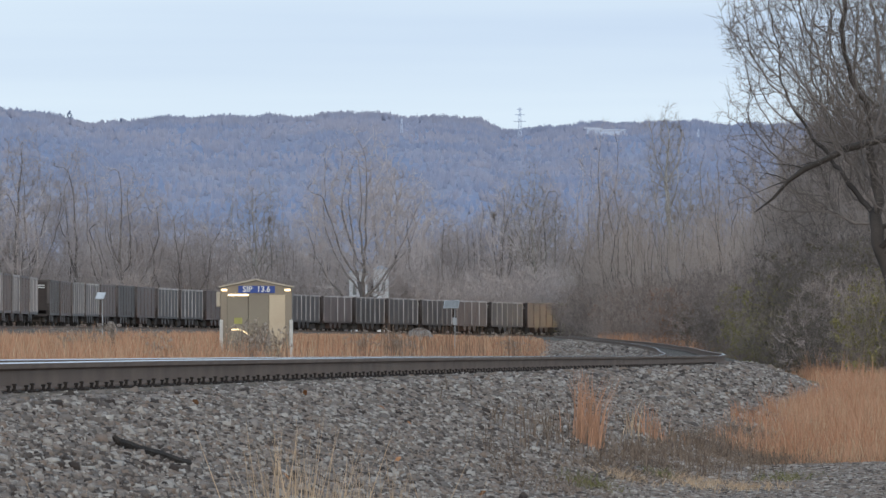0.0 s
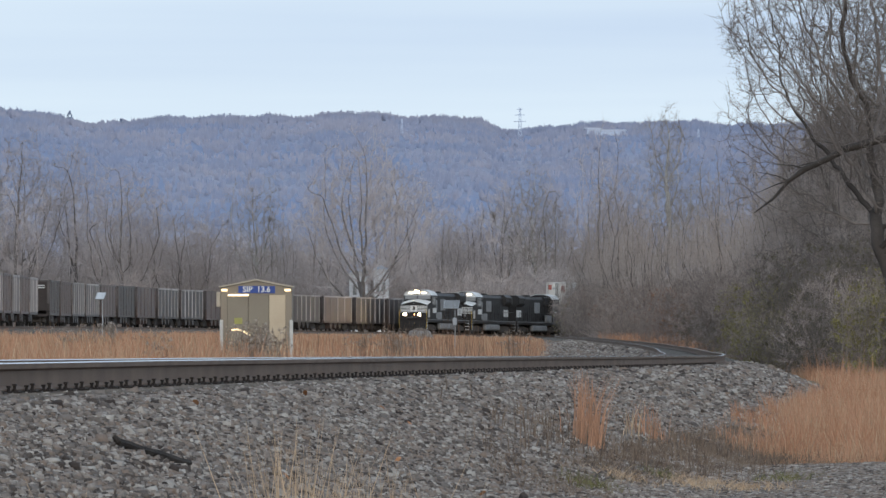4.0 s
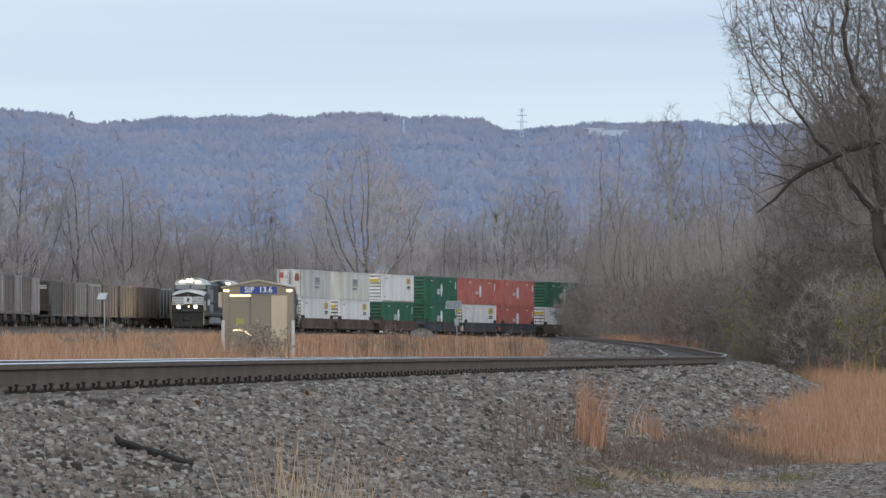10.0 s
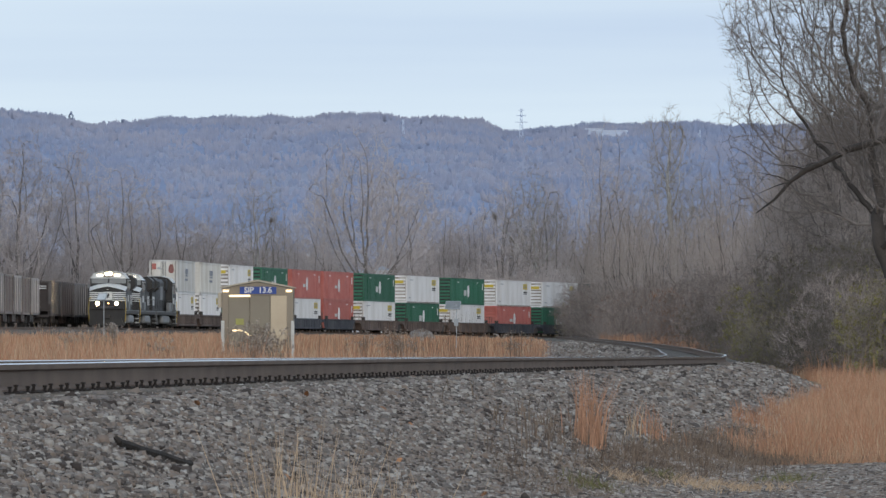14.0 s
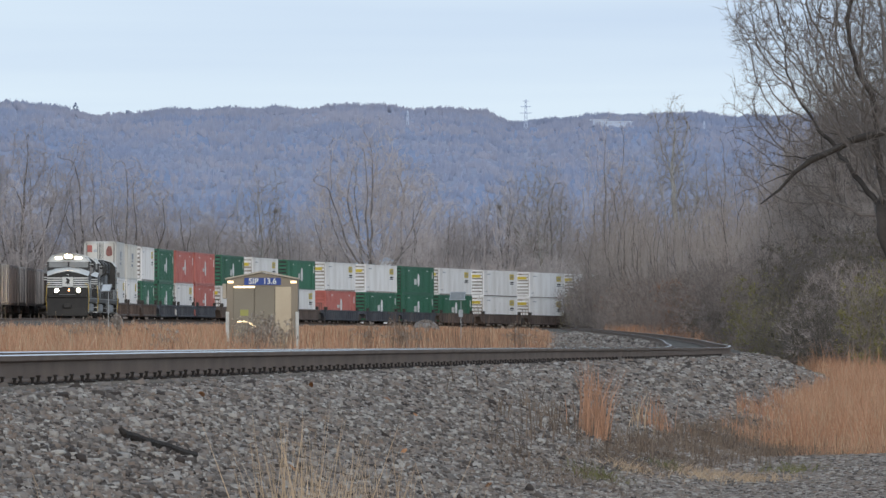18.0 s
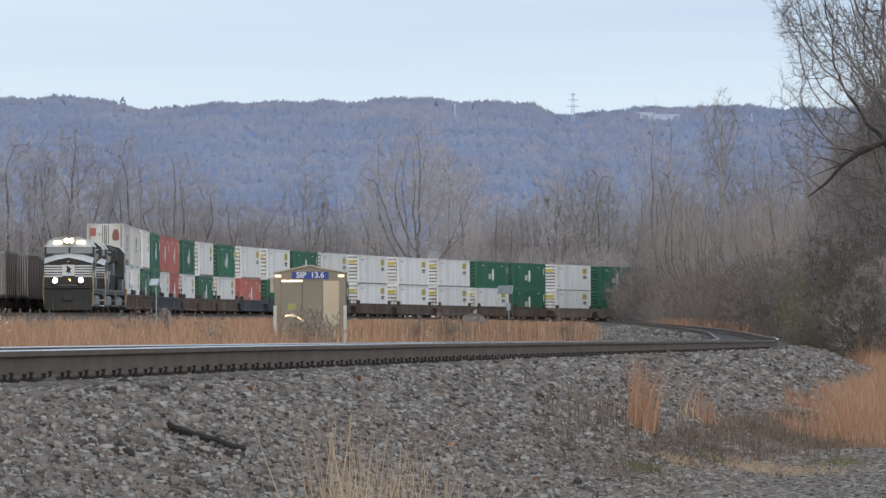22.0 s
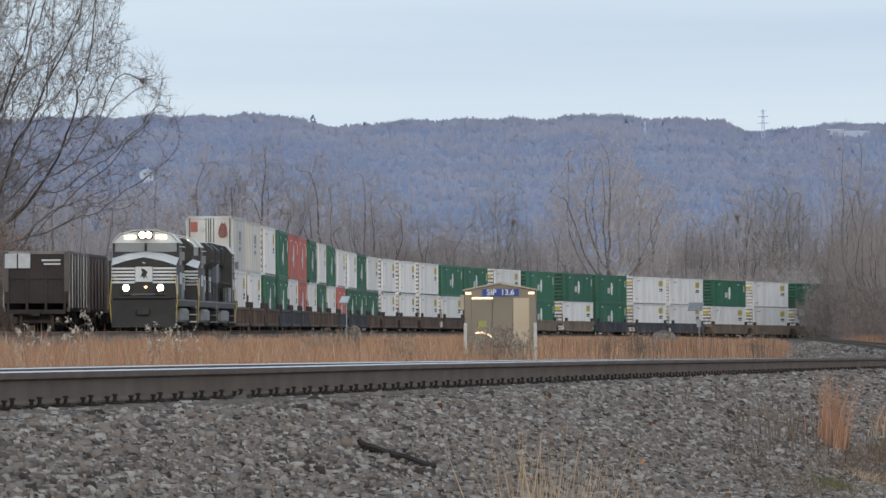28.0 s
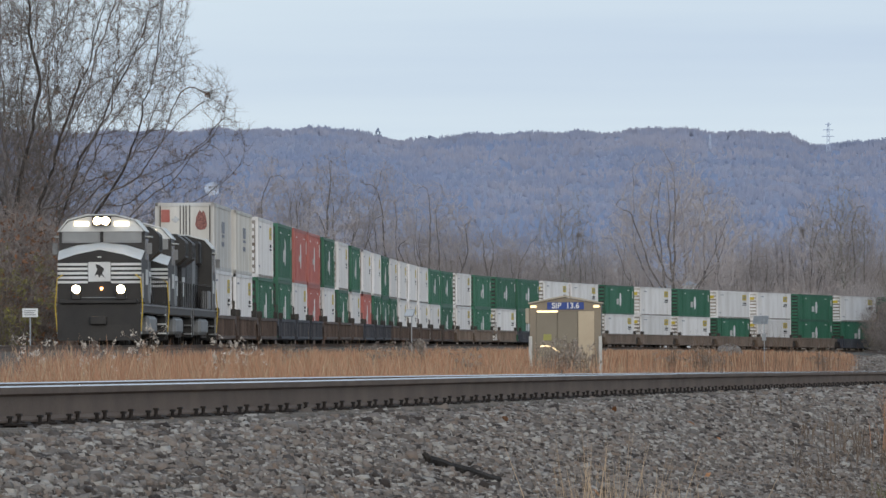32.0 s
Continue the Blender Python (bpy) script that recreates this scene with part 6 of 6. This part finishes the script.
def make_weeds():
    protos = [weed(61, "dry brown weed with dull seed heads", "weed", 12), weed(62, "dead weed with pale fluffy seed heads", "pale_weed", 5)]
    used = set()
    rng = random.Random(8)
    # across, distance, top line
    for i, (px, d, top) in enumerate(((452, 225, 576), (462, 222, 572), (474, 224, 582), (427, 215, 598), (448, 210, 592), (470, 212, 595), (198, 260, 576), (280, 200, 592), (-292, 190, 549), (-160, 178, 570), (-120, 185, 574), (-392, 165, 574), (-498, 170, 566),
                                      (155, 250, 577), (-30, 240, 580), (120, 230, 582), (700, 260, 583), (715, 255, 590), (905, 300, 588), (640, 280, 588))):
        p = protos[0 if i < 8 or i > 12 else 1]
        x = bearing(px, d)
        z = float(ground_z(x, d))
        h = EYE_Z + (583 - top) * d / FOCAL_PX - z
        ob = copy_thing(p, pose(0, 0, 0)) if p in used else p
        used.add(p)
        sc = h / 1.3
        ob.matrix_basis = pose(x, d, z, 0, 0, rng.uniform(0, 360)) @ Matrix.Diagonal((sc, sc, sc, 1))


def solar_post(px, d, top, width, high, yaw, face, label):
    """A tilted panel on a post."""
    k = FOCAL_PX / d
    ob = tagged(empty("solar_panel_post"), label, "solar panel", "trackside solar panels")
    z0 = EYE_Z + (583 - top) / k
    w, h = width / k / 2, high / k
    lean = Matrix.Translation((0, 0, z0 - h)) @ Matrix.Rotation(radians(-38), 4, "X")
    bm = box(bmesh.new(), -w, w, -0.02, 0.02, 0, h * 1.25, bevel=0.006)
    bm.transform(lean)
    panel = part("panel", bm, M[face], ob)
    bm = bmesh.new()
    for x0, x1, y0, y1 in ((-w - 0.015, w + 0.015, -0.02, 0.01), (-w - 0.015, w + 0.015, h * 1.25 - 0.01, h * 1.25 + 0.02), (-w - 0.02, -w + 0.008, 0, h * 1.25), (w - 0.008, w + 0.02, 0, h * 1.25)):
        box(bm, x0, x1, -0.028, 0.028, y0, y1)
    bm.transform(lean)
    part("frame", bm, M["galvanised"], panel)
    g = float(ground_z(bearing(px, d), d)) - 0.1
    part("post", rod(bmesh.new(), (w * 0.5, 0.1, g), (w * 0.5, 0.1, z0 - h * 0.4), 0.024, 8), M["galvanised"], ob)
    if face == "panel_grey":
        part("equipment_box", boxes((w * 0.5 - 0.12, w * 0.5 + 0.12, 0.0, 0.1, z0 - 1.35, z0 - 0.95), bevel=0.01), M["galvanised"], ob)
    ob.matrix_basis = pose(bearing(px, d), d, 0, 0, 0, yaw)


def make_small_sign():
    d = 250.0
    k = FOCAL_PX / d
    x = bearing(-496, d)
    z = EYE_Z + (583 - 520) / k
    ob = tagged(empty("trackside_sign"), "small white rectangular sign on a thin post", "sign")
    plate = part("plate", boxes((-0.23, 0.23, -0.012, 0.0, z - 0.13, z + 0.13), bevel=0.004), M["sign_white"], ob)
    for i in range(3):
        part("lettering", boxes((-0.17, 0.17 - 0.05 * (i % 2), -0.016, -0.012, z + 0.05 - i * 0.06, z + 0.075 - i * 0.06)), M["grey_paint"], plate)
    part("post", rod(bmesh.new(), (0, 0.02, float(ground_z(x, d)) - 0.2), (0, 0.02, z + 0.1), 0.025, 6), M["galvanised"], ob)
    ob.matrix_basis = pose(x, d, 0)


def lattice_tower(px, top, bottom, width, arms, label):
    """A power-line tower on the ridge."""
    x, d, z = (float(v) for v in hill_point(np.array(float(px)), 0.97 if arms else 0.9))
    d -= 25
    k = FOCAL_PX / d
    z1, z0 = EYE_Z + (583 - top) / k, EYE_Z + (583 - bottom) / k - 8
    x = (px - 784) / FOCAL_PX * d
    ob = tagged(empty("power_pylon"), label, "pylon", "power pylons")
    w = width / k / 2
    H = z1 - z0
    for sx in (-1, 1):
        for sy in (-1, 1):
            part("leg", rod(bmesh.new(), (sx * w, sy * w, 0), (sx * w * 0.25, sy * w * 0.25, H), 0.2, 4, 0.14), M["hazy_steel"], ob)
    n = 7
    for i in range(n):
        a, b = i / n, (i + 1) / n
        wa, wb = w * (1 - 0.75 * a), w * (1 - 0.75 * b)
        part("brace", rod(bmesh.new(), (-wa, -wa, H * a), (wb, -wb, H * b), 0.1, 4), M["hazy_steel"], ob)
        part("brace", rod(bmesh.new(), (wa, -wa, H * a), (-wb, -wb, H * b), 0.1, 4), M["hazy_steel"], ob)
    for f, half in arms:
        part("arm", rod(bmesh.new(), (-half / k, 0, H * f), (half / k, 0, H * f), 0.17, 4), M["hazy_steel"], ob)
    ob.matrix_basis = pose(x, d, z0)


def far_buildings():
    for px, top, w, h, d, mat in ((634, 486, 32, 42, 1030, "pale_wall"), (674, 482, 26, 42, 1031, "pale_wall"), (685, 470, 26, 50, 1380, "hazy_white"), (548, 455, 60, 26, 1400, "hazy_steel")):
        k = FOCAL_PX / d
        ob = tagged(empty("far_building"), "pale industrial building half hidden behind the trees", "building", "far buildings")
        a, z1 = w / k / 2, EYE_Z + (583 - top) / k
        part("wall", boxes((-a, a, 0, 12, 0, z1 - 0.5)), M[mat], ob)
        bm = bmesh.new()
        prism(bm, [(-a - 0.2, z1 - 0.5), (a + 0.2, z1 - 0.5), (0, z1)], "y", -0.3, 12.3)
        part("roof", bm, M["hazy_steel"], ob)
        for i in range(2):
            part("window", boxes((-a * 0.6 + i * a * 0.8, -a * 0.2 + i * a * 0.8, -0.05, 0.0, z1 * 0.6, z1 * 0.75)), M["cab_glass"], ob)
        ob.matrix_basis = pose(bearing(px, d), d, float(ground_z(bearing(px, d), d)) - 0.1)
    # a white house on the slope
    for t in np.linspace(0.1, 0.95, 400):
        _, d, z = (float(v) for v in hill_point(np.array(-165.0), t))
        if 583 - (z - EYE_Z) * FOCAL_PX / d < 305:
            break
    k = FOCAL_PX / d
    ob = tagged(empty("far_house", pose(bearing(-165.0, d), d - 25, z)), "small white house standing on the wooded slope", "house", "far buildings")
    part("wall", boxes((-13 / k, 11 / k, -2, 2, -3, 8 / k)), M["hazy_white"], ob)
    part("roof", prism(bmesh.new(), [(-14 / k, 8 / k), (12 / k, 8 / k), (2 / k, 14 / k)], "y", -2.2, 2.2), M["hazy_steel"], ob)
    part("window", boxes((-6 / k, -1 / k, -2.05, -2.0, 2 / k, 6 / k)), M["cab_glass"], ob)
    # a long pale roof on the crest
    for px, w, t in ((1068, 62, 0.93), (1045, 30, 0.955)):
        x, d, z = (float(v) for v in hill_point(np.array(float(px)), t))
        k = FOCAL_PX / d
        ob = tagged(empty("far_building"), "long pale-roofed building near the crest of the ridge", "building", "far buildings")
        part("wall", boxes((-w / k / 2, w / k / 2, -3, 3, -2, 0.5)), M["hazy_steel"], ob)
        part("roof", boxes((-w / k / 2 - 0.5, w / k / 2 + 0.5, -3.5, 3.5, 0.5, 1.0)), M["hazy_white"], ob)
        ob.matrix_basis = pose(x, d - 8, z + 1.8)


def fallen_leaves():
    rng = random.Random(4)
    me = None
    for i in range(9):
        s, r = float(np.interp(rng.uniform(50, 90), NEAR.y, NEAR.s)), rng.uniform(1.5, 3.8)
        p = NEAR.side(s, r)
        if me is None:
            bm = bmesh.new()
            v = [bm.verts.new(c) for c in ((0, 0.05, 0), (0.03, 0.02, 0.012), (0.028, -0.03, 0.008), (0, -0.055, 0), (-0.028, -0.03, 0.01), (-0.03, 0.02, 0.014))]
            bm.faces.new(v)
            bmesh.ops.solidify(bm, geom=bm.faces[:], thickness=0.003)
            ob = part("fallen_leaf", bm, M["fallen_leaf"])
            me = ob.data
        else:
            ob = new("fallen_leaf", me)
        tagged(ob, "curled orange-brown leaf lying on the ballast", "leaf", "fallen leaves")
        ob.matrix_basis = pose(p[0], p[1], p[2] + float(bed_height(r)) + 0.03, rng.uniform(20, 60), rng.uniform(-20, 20), rng.uniform(0, 360)) @ Matrix.Scale(0.65, 4)


def gravel_road():
    """The gravel lane below the bank on the camera's side."""
    ys = np.concatenate([np.arange(8.0, 76.0, 2.0), np.arange(76.0, 93.0, 0.5)])
    verts, faces = [], []
    cols = 56
    for j, y in enumerate(ys):
        nx = float(np.interp(y, NEAR.y, NEAR.x))
        left = nx + 4.0 + 0.25 * math.sin(y * 0.21) + 0.15 * math.sin(y * 0.63)
        for i in range(cols):
            x = left + (i / (cols - 1)) * 9.0
            verts.append((x, y, max(float(ground_z(x, y)), float(np.interp(y, NEAR.y, NEAR.z) + bed_height(x - nx)) if x - nx < 5.6 else -1.0) + 0.025 + 0.012 * math.sin(x * 5 + y * 2)))
    for j in range(len(ys) - 1):
        for i in range(cols - 1):
            faces.append((j * cols + i, j * cols + i + 1, (j + 1) * cols + i + 1, (j + 1) * cols + i))
    tagged(mesh_object("road", verts, faces, M["gravel"], smooth=True), "grey gravel lane beside the ballast bank", "road", kind="structure")


def road_gravel():
    rng = np.random.default_rng(31)
    n = 130000
    y = rng.uniform(60, 93, n)
    x = np.interp(y, NEAR.y, NEAR.x) + rng.uniform(4.0, 9.0, n)
    ok = (x / y < 0.058) & (x / y > 0.012) & (EYE_Z / y < 0.0255)
    x, y = x[ok], y[ok]
    n = len(x)
    v, f = stone_shapes()
    d = 0.017 * np.exp(rng.normal(0, 0.3, n))
    loc = v[None] * (1 + rng.uniform(-0.35, 0.35, (n, 8, 3))) * d[:, None, None] * np.array([1.3, 1.3, 0.8])
    z = np.maximum(ground_z(x, y), np.interp(y, NEAR.y, NEAR.z) + bed_height(x - np.interp(y, NEAR.y, NEAR.x))) + 0.03
    verts = (loc + np.stack([x, y, z], -1)[:, None, :]).reshape(-1, 3)
    bulk("road_gravel", verts, (f[None] + (np.arange(n) * 8)[:, None, None]).reshape(-1, 3), M["stone"], None, "loose grey gravel on the lane", "gravel")


def gravel_pile(px, d, top, wide, label):
    """A low heap of loose stones, partly hidden in the grass."""
    rng = np.random.default_rng(int(px))
    x0 = bearing(px, d)
    g = float(ground_z(x0, d))
    high = EYE_Z + (583 - top) * d / FOCAL_PX - g
    ob = tagged(empty("gravel_pile", pose(x0, d, g)), label, "gravel pile", "gravel piles")
    bm = bmesh.new()
    bmesh.ops.create_icosphere(bm, subdivisions=3, radius=1.0)
    for c in bm.verts:
        k = 1 + 0.09 * math.sin(c.co.x * 5 + px) * math.sin(c.co.y * 6) + rng.uniform(-0.04, 0.04)
        c.co = Vector((c.co.x * wide * k, c.co.y * wide * k, max(c.co.z, -0.1) * high * k))
    part("heap", bm, M["gravel"], ob)
    v, f = stone_shapes()
    n = 500
    a, q = rng.uniform(0, 6.28, n), np.sqrt(rng.uniform(0, 1, n))
    at = np.stack([np.cos(a) * q * wide, np.sin(a) * q * wide, np.sqrt(1 - q * q) * high], -1)
    loc = v[None] * rng.uniform(0.6, 1.4, (n, 8, 3)) * 0.05 + at[:, None]
    bulk("loose_stones", loc.reshape(-1, 3), (f[None] + (np.arange(n) * 8)[:, None, None]).reshape(-1, 3), M["stone"], ob)


gravel_pile(196, 430, 570, 0.42, "small heap of pale gravel in the dry grass")
gravel_pile(743, 620, 581, 1.0, "low heap of pale gravel beside the main line")
make_log()
make_weeds()
road_gravel()
solar_post(176, 400, 518, 16, 11, -25, "panel_face", "white solar panel on a thin post by the tracks")
solar_post(798, 470, 532, 26, 13, -12, "panel_grey", "grey solar panel on a post with an equipment box")
make_small_sign()
lattice_tower(920, 190, 226, 8, ((0.95, 5), (0.8, 9), (0.62, 11)), "steel lattice power pylon on the ridge crest")
lattice_tower(711, 210, 256, 8, (), "pale steel lattice mast standing on the wooded slope")
lattice_tower(1236, 228, 262, 7, (), "pale steel lattice mast standing on the wooded slope")
far_buildings()
fallen_leaves()
gravel_road()


# ---- what moves: the train along the main line ----
def motions():
    times = [i * 1.6 for i in range(21)]
    for ob, at, half, up, turn in moving:
        rows = []
        for t in times:
            m = on_line(MAIN, at + SPEED * (32.0 - t), half)
            rows.append((t, m @ pose(0, 0, up, 0, 0, turn)))
        walk(ob, rows)


motions()
